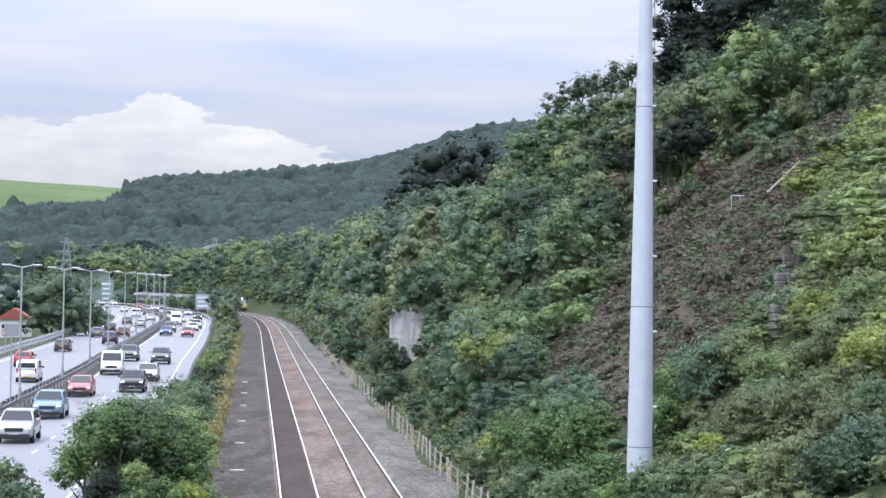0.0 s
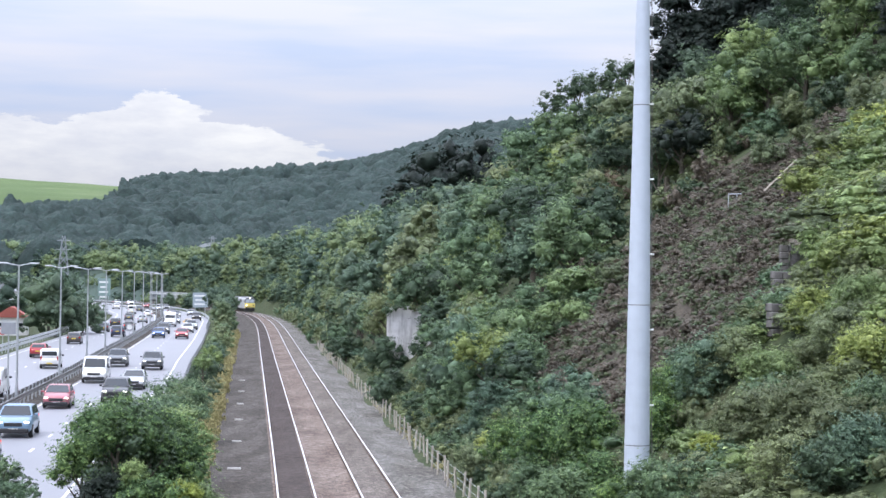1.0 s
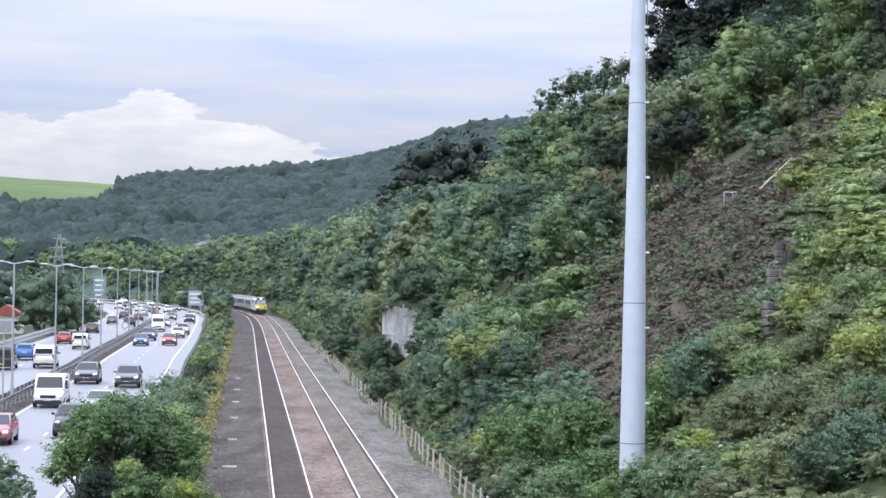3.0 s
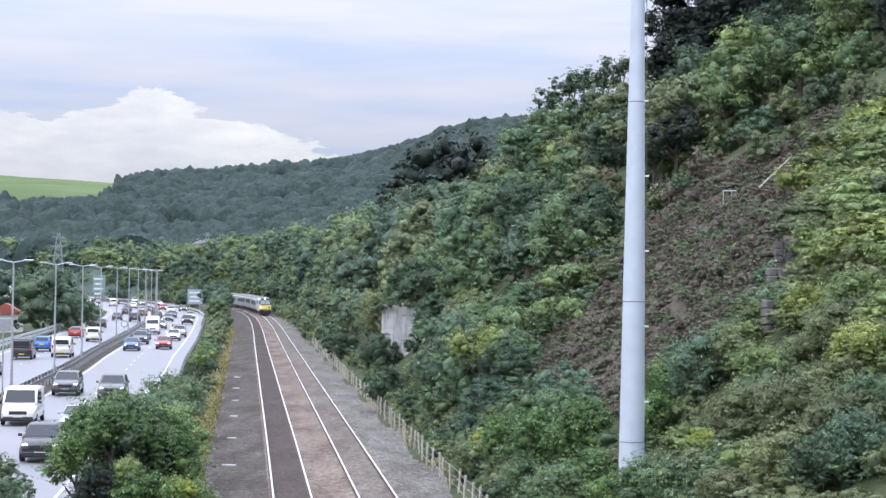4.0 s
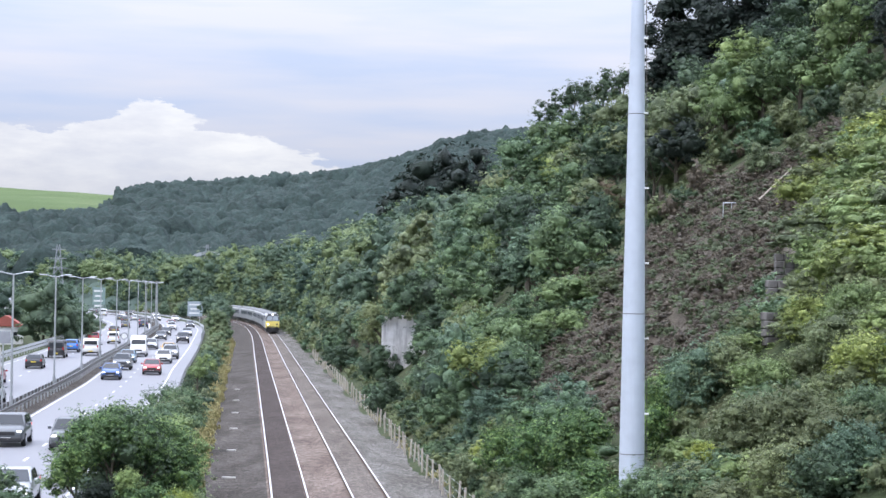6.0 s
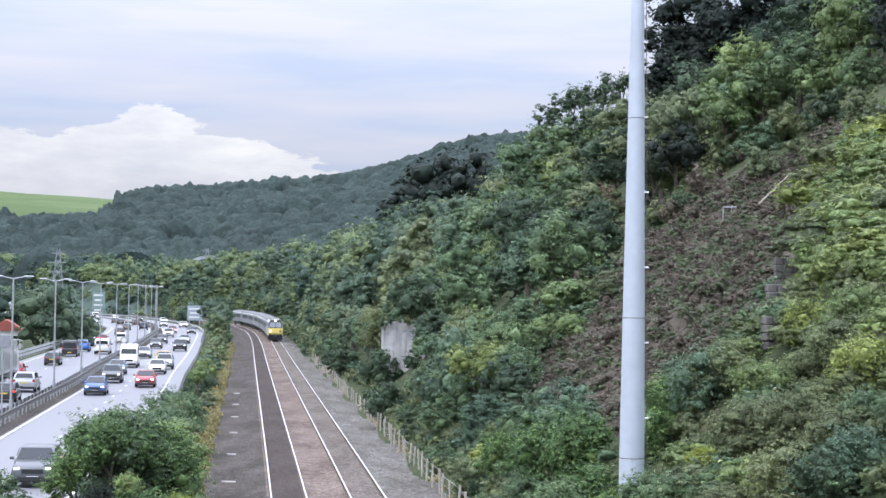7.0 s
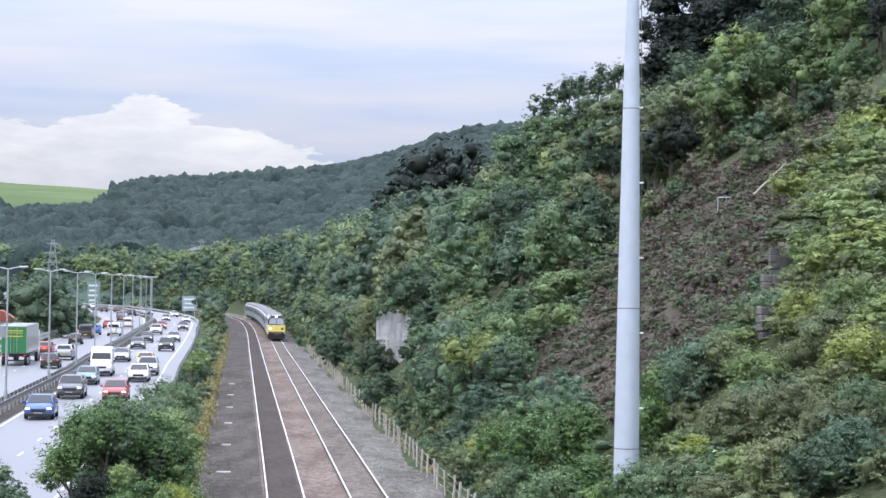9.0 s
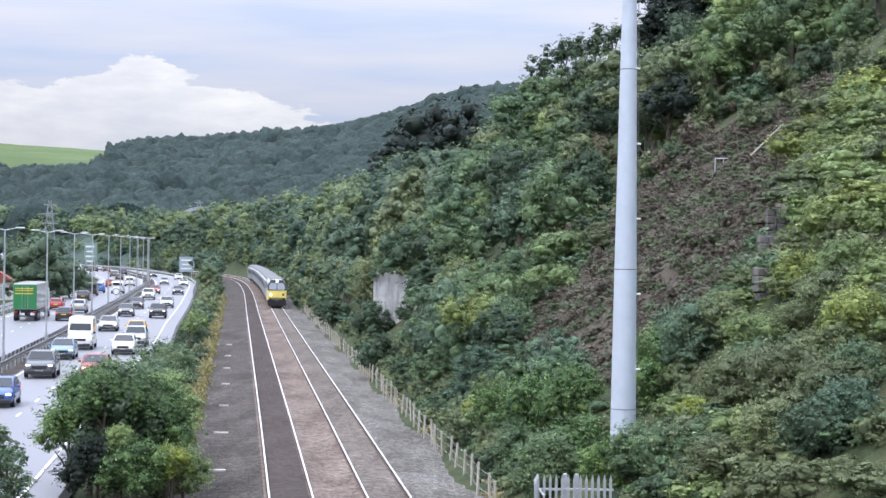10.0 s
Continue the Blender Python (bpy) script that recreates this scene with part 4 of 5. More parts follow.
def bank_growth():
    """Bushes between the road and the railway."""
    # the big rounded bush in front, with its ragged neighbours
    # darker leaf colours at heart and foot stand in for the bush's inner shade
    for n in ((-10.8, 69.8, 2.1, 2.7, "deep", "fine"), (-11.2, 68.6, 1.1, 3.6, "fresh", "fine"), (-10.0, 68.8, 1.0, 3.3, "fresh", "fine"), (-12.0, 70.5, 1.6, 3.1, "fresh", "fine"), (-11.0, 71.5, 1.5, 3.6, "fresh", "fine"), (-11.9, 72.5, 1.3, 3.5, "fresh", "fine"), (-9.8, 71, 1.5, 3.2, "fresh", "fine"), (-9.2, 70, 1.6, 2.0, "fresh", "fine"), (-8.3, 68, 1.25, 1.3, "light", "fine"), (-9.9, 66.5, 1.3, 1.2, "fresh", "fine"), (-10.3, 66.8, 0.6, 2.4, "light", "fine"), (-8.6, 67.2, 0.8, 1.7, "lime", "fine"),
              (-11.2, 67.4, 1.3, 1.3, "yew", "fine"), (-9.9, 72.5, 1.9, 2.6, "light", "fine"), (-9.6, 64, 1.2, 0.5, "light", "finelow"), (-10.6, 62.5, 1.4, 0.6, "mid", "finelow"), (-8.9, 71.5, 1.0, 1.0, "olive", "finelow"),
              (-12.6, 69.5, 1.2, 2.3, "fresh", "fine"), (-14.1, 63, 0.9, 2.7, "mid", "open"), (-13.5, 62, 0.9, 2.4, "deep", "open"), (-13.9, 61.5, 1.0, 1.7, "mid", "open"), (-13.1, 62, 0.8, 1.5, "mid", "open"), (-14.3, 61, 0.9, 1.0, "olive", "open"), (-13.3, 61, 0.8, 0.8, "mid", "open"), (-12.7, 60, 0.7, 2.4, "mid", "open"), (-12.5, 59.5, 0.7, 1.5, "deep", "open"), (-12.9, 59, 0.8, 0.7, "mid", "open"), (-12.6, 61, 0.8, 0.5, "light", "finelow"), (-13.4, 60.5, 0.8, 0.4, "mid", "finelow")):
        tree(*n)
    rnd = random.Random(12)
    for i in range(74):
        y = 76 + i * 4.6 + rnd.uniform(-1.5, 1.5)
        t = TRACK.by_y(y)
        right = -6.6
        left = right - min(4.2, max(1.6, abs(TRACK.at(t)[0] - ROAD.at(ROAD.by_y(y), 11.5)[0]) - 8.0))
        r = rnd.uniform(0.9, 1.9)
        x, yy, _ = TRACK.at(t, rnd.uniform(left + 0.7, right - 0.8))
        tree(x, yy, r, rnd.uniform(0.7, 2.3) + (0.8 if y > 300 else 0), rnd.choice(["mid", "olive", "olive", "light", "light", "deep"]), "fine" if y < 110 else "low" if rnd.random() < 0.5 else "round")
    # trees that close the line of sight where track and road part
    for y, lat, r, h, c in ((305, -8.2, 2.0, 3.8, "light"), (322, -8.6, 2.0, 3.4, "mid"), (345, -8.5, 2.2, 3.2, "mid"), (372, -8.4, 2.3, 3.4, "deep"), (400, -8.4, 2.4, 3.6, "mid"), (430, -8.4, 2.5, 3.8, "mid"), (453, -6.6, 2.5, 3.8, "mid"), (455, -10, 3.2, 4.4, "deep"), (478, -6.2, 2.8, 4, "mid"), (500, -6.2, 2.8, 4, "deep"), (522, -6.6, 2.8, 4, "mid"), (545, -9, 3, 3, "mid"), (565, -9, 2.6, 2, "mid"), (585, -8, 2.4, 1.6, "olive"), (605, -8, 2.4, 1.4, "mid")):
        x, yy, _ = TRACK.at(TRACK.by_y(y), lat)
        tree(x, yy, r, h, c, "round")
    # tall straw-coloured weeds along the edge of the cess
    spots = []
    for i in range(620):
        s = TRACK.by_y(rnd.uniform(74, 330))
        x, y, _ = TRACK.at(s, rnd.uniform(-6.9, -5.5))
        spots.append((x, y, -0.3, rnd.uniform(0.25, 0.5), rnd.uniform(0.6, 1.15)))
    for i in range(260):
        x, y, _ = TRACK.at(TRACK.by_y(68 + 190 * rnd.random() ** 1.4), rnd.uniform(5.5, 6.7))
        spots.append((x, y, -0.42, rnd.uniform(0.25, 0.5), rnd.uniform(0.3, 0.75)))
    tagged(bulk("dry_weeds", spots, [crown_data(101 + i, 2, 26, 0.13, "low", 0.5, 0.4) for i in range(3)], LEAF["straw"], "dry straw-coloured weeds along the track edge"), category="weeds")


bank_growth()


def fence_growth():
    """Low scrub behind the lineside fence."""
    rnd = random.Random(23)
    for i in range(120):
        y = 70 + 3.4 * i + rnd.uniform(-1.2, 1.2)
        if rnd.random() < 0.12 and y < 250:
            continue
        far = y > 240
        x, yy, _ = TRACK.at(TRACK.by_y(y), rnd.uniform(6.5, 7.6) if not far else rnd.uniform(6.6, 8.5))
        r = rnd.uniform(0.8, 1.35) if not far else rnd.uniform(1.6, 2.6)
        scrub(x, yy, r, r * rnd.uniform(0.7, 1.3) + (0.5 if far else 0), rnd.choice(["mid", "olive", "olive", "deep", "blue", "yellow" if y < 120 else "mid"]))
    for x, y, r, h, cc in ((5.2, 76, 1.5, 1.6, "mid"), (-0.6, 155.5, 1.3, 1.2, "mid"), (0.6, 155, 1.5, 2.2, "mid"), (-1.6, 154, 1.0, 0.8, "deep"), (5.6, 82, 1.6, 1.4, "blue"), (4.2, 86, 1.5, 1.5, "mid"), (3.6, 96, 1.7, 1.6, "deep"), (2.2, 104, 1.7, 1.7, "mid"), (0.8, 114, 1.8, 1.8, "mid"), (0.2, 120, 1.8, 1.9, "deep"),
                           (-2.4, 163, 2.0, 4.8, "mid"), (-4.4, 166, 2.2, 4.6, "olive"), (1.2, 152, 1.6, 2.0, "mid")):
        tree(x, y, r, h, cc, "round")


fence_growth()
# growth hanging over the top and sides of the concrete wall
for x, dz, r, h, cc in ((-4.2, 5.2, 0.6, 0.7, "mid"), (-3.5, 5.45, 0.5, 0.5, "deep"), (-2.7, 5.5, 0.45, 0.5, "mid"), (-2.0, 5.4, 0.5, 0.6, "olive"), (-1.2, 5.35, 0.55, 0.6, "deep"), (-0.5, 5.2, 0.7, 0.7, "mid"), (-0.4, 4.0, 0.6, 0.9, "deep"), (-4.4, 3.8, 0.6, 0.9, "mid"),
                        (-0.3, 2.6, 0.8, 0.9, "deep"), (-4.3, 2.2, 0.8, 1.0, "deep"), (-3.6, 1.6, 0.7, 0.7, "mid"), (-1.4, 1.5, 0.8, 0.6, "deep")):
    MASS.setdefault(cc, []).append((x, 157.85, dz + (1.1 if dz > 4.5 else 0), r, h))
for i in range(110):
    x, y, _ = TRACK.at(TRACK.by_y(60 + 80 * rb.random()), rb.uniform(5.9, 8.6))
    NEAR.setdefault(rb.choice(["mid", "olive", "olive", "deep", "olive"]), []).append((x, y, float(ground_z(x, y)), rb.uniform(0.5, 1.0), rb.uniform(0.5, 1.1)))
for i in range(34):
    x, y = rb.uniform(4.6, 8.5), rb.uniform(51.5, 60)
    NEAR.setdefault(rb.choice(["mid", "olive", "fresh", "deep"]), []).append((x, y, float(ground_z(x, y)), rb.uniform(0.5, 0.9), rb.uniform(0.4, 0.8)))
for x, y, r, h in ((20, 131, 1.8, 2.6), (22.2, 133, 1.8, 2.6), (18.4, 128.5, 1.6, 2.2), (14.8, 77, 0.9, 1.0), (13.2, 77, 0.8, 0.8), (13.4, 71, 0.8, 0.9), (11.7, 71, 0.8, 0.8), (12.5, 67, 0.8, 0.9), (15.6, 81, 1.2, 1.0), (13.2, 74.5, 1.0, 0.9)):
    scrub(x, y, r, h, rb.choice(["mid", "olive", "light"]))
for colour, spots in NEAR.items():
    tagged(bulk("hillside_scrub", spots, SHAPES["low"], LEAF[colour], f"{WORDS[colour]} scrub tangled along fence and slope"), category="scrub")
for colour, spots in MASS.items():
    tagged(bulk("hillside_scrub", spots, SHAPES["scrub"], LEAF[colour], f"{WORDS[colour]} scrub tangled along fence and slope"), category="scrub")


def bare_slope():
    """Dead bracken and heather in tufts over the open slope."""
    rnd = random.Random(31)
    data = [crown_data(111 + i, 3, 52, 0.090, "low", 0.6, 0.4) for i in range(4)]
    sp = {"bracken": [], "olive": []}
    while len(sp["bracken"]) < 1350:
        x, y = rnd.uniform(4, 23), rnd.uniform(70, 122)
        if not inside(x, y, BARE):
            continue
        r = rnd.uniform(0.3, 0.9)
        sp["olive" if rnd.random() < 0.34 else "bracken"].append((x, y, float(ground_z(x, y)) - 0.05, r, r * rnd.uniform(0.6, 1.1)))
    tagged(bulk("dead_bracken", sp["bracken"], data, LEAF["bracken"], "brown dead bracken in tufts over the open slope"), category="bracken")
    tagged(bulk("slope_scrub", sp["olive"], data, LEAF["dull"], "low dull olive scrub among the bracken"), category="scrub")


bare_slope()


def left_side():
    for x, y, r, h, c in ((-57, 292, 5.4, 3.6, "mid"), (-59.8, 300, 4.0, 4, "mid"), (-54.5, 300, 4.0, 3.0, "mid"), (-72, 330, 5, 4, "deep"), (-83, 345, 6, 5, "deep"), (-60, 318, 4.0, 3.4, "deep"),
                          (-90, 380, 6, 5, "mid"), (-78, 400, 6, 5, "deep"), (-100, 420, 6, 6, "deep"), (-96, 440, 6, 5, "mid")):
        tree(x, y, r, h, c, "round")


left_side()

# ---- mast, wall and small things on the slope ----
MASTGREY = simple("mast_grey_paint", (0.52, 0.57, 0.65), 0.42, 0.1, 0.06, 2)


def make_mast():
    root = tagged(new("telecom_mast"), "tall tapering pale grey steel mast with bolted joints", "mast")
    zb, zt = 1.2, 21.0
    rad = lambda z: float(np.interp(z, [1.2, 3.7, 8.09, 14.36, 14.38, 21], [0.415, 0.395, 0.35, 0.275, 0.252, 0.15]))
    joints = [zb, 3.70, 8.09, 14.37, zt]
    for a, c in zip(joints, joints[1:]):
        part("mast_section", rod((0, 0, a + 0.012), (0, 0, c - 0.012), rad(a), rad(c), 28), MASTGREY, root, smooth=False)
    for z in joints[1:-1]:
        part("joint_ring", rod((0, 0, z - 0.03), (0, 0, z + 0.03), rad(z) * 0.985, seg=28), GALV_DARK, root)
    z = 2.6
    b = rod((rad(zb) + 0.07, -0.1, zb), (rad(zt) + 0.07, -0.1, zt), 0.012, seg=5)
    part("cable", b, GALV_DARK, root)
    while z < zt - 1:
        part("cable_clip", box(0.14, 0.06, 0.06, rad(z) + 0.04, -0.1, z, 0.01), PAINT_WHITE, root)
        z += 2.36
    root.matrix_basis = pose(6.27, 61.5, 0)


make_mast()


def make_palisade():
    root = tagged(new("palisade_fence"), "galvanised steel palisade fence with pointed pales", "fence")
    me_b = quad([(-0.034, 0, 0), (0.034, 0, 0), (0.034, 0, 2.25), (0.0, 0, 2.4), (-0.034, 0, 2.25)], 0.02)
    me = bpy.data.meshes.new("pale")
    me_b.to_mesh(me)
    me_b.free()
    me.materials.append(GALV)
    for k in range(13):
        piece("pale", me, root, pose(0.155 * k, 0, 0, 0, 0, 0))
    for k in range(8):
        piece("pale", me, root, pose(-0.06 * k * 0.4 - 0.03, -0.15 * k, 0, 0, 0, 82))
    for z in (0.4, 2.0):
        part("rail", box(2.0, 0.05, 0.06, 0.95, 0.04, z, 0.01), GALV, root)
        part("rail", box(0.05, 1.3, 0.06, 0.03, -0.6, z, 0.01), GALV, root)
    for k in (0.7, 1.0):
        part("post", box(0.1, 0.1, 2.4, k, 0.08, 1.2, 0.01), GALV, root)
    root.matrix_basis = pose(2.95, 50.0, 0.55, 0, 0, 2)


make_palisade()


def stained_concrete():
    k = Mat("stained_concrete")
    streak, grain = k.noise(1.0, 4, 0.6, (2.2, 2.2, 0.12)), k.noise(2.5, 5)
    col = k.mix(1.0, k.ramp(streak, (0.35, (0.34, 0.33, 0.33)), (0.55, (0.56, 0.55, 0.55))), k.ramp(grain, (0.3, 0.85), (0.7, 1.1)), "MULTIPLY")
    return k.set(col, 0.9).bump(grain, 0.4, 0.05).m


STAINED = stained_concrete()


def make_wall():
    """A concrete-faced cutting wall with a ragged, overgrown top."""
    rnd = random.Random(3)
    b = bmesh.new()
    n = 7
    prof = [(-1.7 + 3.7 * i / n, 5.0 + rnd.uniform(-0.25, 0.25)) for i in range(n + 1)]
    front = [[(x, -0.15 + z * 0.1, z) for x, z in ((x, 0), (x, t * 0.5), (x, t))] for x, t in prof]
    back = [[(x, 1.6, z) for x, z in ((x, 0), (x, t * 0.5), (x, t))] for x, t in prof]
    loft([f + g[::-1] for f, g in zip(front, back)], bm=b)
    ob = part("retaining_wall", b, STAINED)
    tagged(ob, "stained pale concrete retaining wall set in the hillside", "wall")
    ob.matrix_basis = pose(-2.5, 158, 1.6, 0, 0, 2)


make_wall()


def slope_bits():
    st = simple("dark_masonry", (0.13, 0.122, 0.116), 0.9, 0, 0.4, 4, 0.8)
    rnd = random.Random(6)
    root = tagged(new("ruined_pier"), "dark broken masonry pier half hidden in scrub", "ruin")
    for k in range(4):
        for j in range(2):
            part("stone", box(0.34, 0.4, 0.28, -0.18 + j * 0.36 + rnd.uniform(-0.06, 0.06), rnd.uniform(-0.08, 0.08), 0.1 + k * 0.29, 0.03, (rnd.uniform(-6, 6), rnd.uniform(-6, 6), 0)), st, root)
    for i, (x, y) in enumerate(((13.9, 78.0), (12.5, 71.5), (11.7, 67.5))):
        m = pose(x, y, float(ground_z(x, y)) - 0.25, -4, 3, 12 * i)
        if i == 0:
            root.matrix_basis = m
        else:
            copy_thing(root, m)
    frame_ = tagged(new("metal_frame"), "small pale metal frame standing on the slope", "frame")
    for x in (0, 0.42):
        part("leg", rod((x, 0, -0.2), (x * 1.1, 0, 0.95), 0.03), GALV, frame_)
    part("crossbar", rod((-0.02, 0, 0.93), (0.7, 0, 0.95), 0.028), GALV, frame_)
    frame_.matrix_basis = pose(15.8, 107.5, float(ground_z(15.8, 107.5)))
    pole = part("fallen_pole", rod((17.4, 105.4, float(ground_z(17.4, 105.4)) + 0.5), (19.3, 106.2, float(ground_z(19.3, 106.2)) + 0.7), 0.05, 0.04), TIMBER)
    tagged(pole, "pale fallen timber pole lying up the slope", "pole")


slope_bits()


PYLON = simple("dull_lattice_steel", (0.26, 0.28, 0.30), 0.6, 0.3, 0.12, 2)


def pylon(x, y, h, w):
    root = tagged(new("pylon"), "grey lattice steel electricity pylon in the valley", "pylon")
    g = float(ground_z(x, y)) - 0.5
    for sx in (-1, 1):
        for sy in (-1, 1):
            part("leg", rod((sx * w / 2, sy * w / 2, 0), (sx * w * 0.08, sy * w * 0.08, h), 0.16, 0.1, 4), PYLON, root)
    for k in range(7):
        z0, z1 = h * k / 7, h * (k + 1) / 7
        a0, a1 = w / 2 * (1 - 0.84 * k / 7), w / 2 * (1 - 0.84 * (k + 1) / 7)
        for s in (-1, 1):
            part("brace", rod((-a0, s * a0, z0), (a1, s * a1, z1), 0.07, seg=4), PYLON, root)
            part("brace", rod((a0, s * a0, z0), (-a1, s * a1, z1), 0.07, seg=4), PYLON, root)
    for k, z in enumerate((0.66, 0.8, 0.93)):
        part("cross_arm", rod((-w * (0.55 - 0.08 * k), 0, h * z), (w * (0.55 - 0.08 * k), 0, h * z), 0.12, seg=4), PYLON, root)
    root.matrix_basis = pose(x, y, g, 0, 0, 15)


pylon(-125, 650, 23, 5.5)
pylon(-88.4, 760, 15, 4)


def arched_shed():
    """A low barrel-roofed shed seen over the valley trees."""
    root = tagged(new("barrel_shed"), "pale barrel-roofed shed among valley trees", "shed")
    b = bmesh.new()
    arc = [(9 * math.cos(math.pi * k / 12), 4.5 * math.sin(math.pi * k / 12)) for k in range(13)]
    loft([[(x, y, 5.0 + z) for x, z in arc] for y in (-8, 8)], bm=b)
    part("roof", b, GALV, root, "pale curved metal roof")
    part("wall", box(17.6, 15.6, 5.2, 0, 0, 2.5, 0.05), GALV_DARK, root)
    root.matrix_basis = pose(-98, 860, float(ground_z(-98, 860)) + 3.0)


arched_shed()
BRICK = simple("red_brick", (0.34, 0.10, 0.08), 0.85, 0, 0.2, 5, 0.3)
RENDER = simple("white_render", (0.72, 0.72, 0.71), 0.8, 0, 0.06, 2)


def house(x, y, w, d, h, rz, wall, roof, label):
    root = tagged(new("house"), label, "house")
    part("wall", box(w, d, h, 0, 0, h / 2, 0.02), wall, root)
    b = bmesh.new()
    loft([[(-w / 2 - 0.3, yy, h), (w / 2 + 0.3, yy, h), (0.3, yy, h + w * 0.32), (-0.3, yy, h + w * 0.32)] for yy in (-d / 2 - 0.3, d / 2 + 0.3)], bm=b)
    part("roof", b, roof, root)
    for i in range(3):
        win = part("window", box(w * 0.16, 0.1, h * 0.26, w * (-0.3 + 0.3 * i), -d / 2 - 0.03, h * 0.62), PAINT_WHITE, root)
        part("pane", box(w * 0.12, 0.04, h * 0.2, w * (-0.3 + 0.3 * i), -d / 2 - 0.09, h * 0.62), GLASS, win)
    root.matrix_basis = pose(x, y, float(ground_z(x, y)) - 0.1, 0, 0, rz)


house(-66.5, 305, 5.0, 7, 2.9, 10, RENDER, BRICK, "white-rendered house with a red roof beyond the road")
house(-82.6, 372, 5, 7, 6.6, 5, RENDER, SIGN_BACK, "tall white house with grey roof among trees")

# ---- vehicles ----


def section(y, hw, z0, z1, c=0.15, top=None):
    t = hw if top is None else top
    return [(-hw + c, y, z0), (hw - c, y, z0), (hw, y, z0 + c), (hw, y, (z0 + z1) / 2 + 0.06), (t - c * 0.4, y, z1 - c * 0.5), (t - c * 1.6, y, z1),
            (-t + c * 1.6, y, z1), (-t + c * 0.4, y, z1 - c * 0.5), (-hw, y, (z0 + z1) / 2 + 0.06), (-hw, y, z0 + c)]


def wheel_meshes():
    b = rod((-0.11, 0, 0), (0.11, 0, 0), 0.33, seg=16)
    bmesh.ops.bevel(b, geom=[e for e in b.edges if len(e.link_faces) == 2 and e.calc_face_angle(0) > 1.0], offset=0.03, segments=1, affect="EDGES")
    t = bpy.data.meshes.new("tyre")
    b.to_mesh(t)
    b.free()
    t.materials.append(TYRE)
    b = rod((0.075, 0, 0), (0.118, 0, 0), 0.215, 0.19, seg=14)
    rod((-0.118, 0, 0), (-0.075, 0, 0), 0.19, 0.215, seg=14, bm=b)
    for k in range(5):
        box(0.245, 0.035, 0.36, 0, 0, 0, 0, (72 * k, 0, 0), bm=b)
    r = bpy.data.meshes.new("rim")
    b.to_mesh(r)
    b.free()
    r.materials.append(RIM)
    return t, r


WHEEL = wheel_meshes()


def add_wheels(root, spots, scale=1.0):
    for x, y in spots:
        w = new("wheel")
        w.parent = root
        w.matrix_basis = Matrix.Translation((x, y, 0.33 * scale)) @ Matrix.Scale(scale, 4)
        piece("tyre", WHEEL[0], w)
        piece("rim", WHEEL[1], w)


# length, width, height, belt, bonnet, screen foot, screen top, roof end, tail foot (from the middle, forward)
KINDS = {"car": (4.25, 1.80, 1.50, 0.98, 0.97, 1.22, 0.32, -1.35, -1.92), "saloon": (4.65, 1.84, 1.46, 0.97, 0.95, 1.22, 0.28, -1.10, -1.80),
         "suv": (4.55, 1.92, 1.68, 1.10, 1.10, 1.18, 0.48, -1.75, -2.14), "van": (5.20, 2.02, 2.10, 1.20, 1.12, 1.75, 1.05, -2.52, -2.56),
         "hivan": (5.60, 2.05, 2.60, 1.28, 1.20, 1.95, 1.30, -2.74, -2.78), "smallvan": (4.4, 1.82, 1.85, 1.08, 1.0, 1.25, 0.62, -2.1, -2.17)}


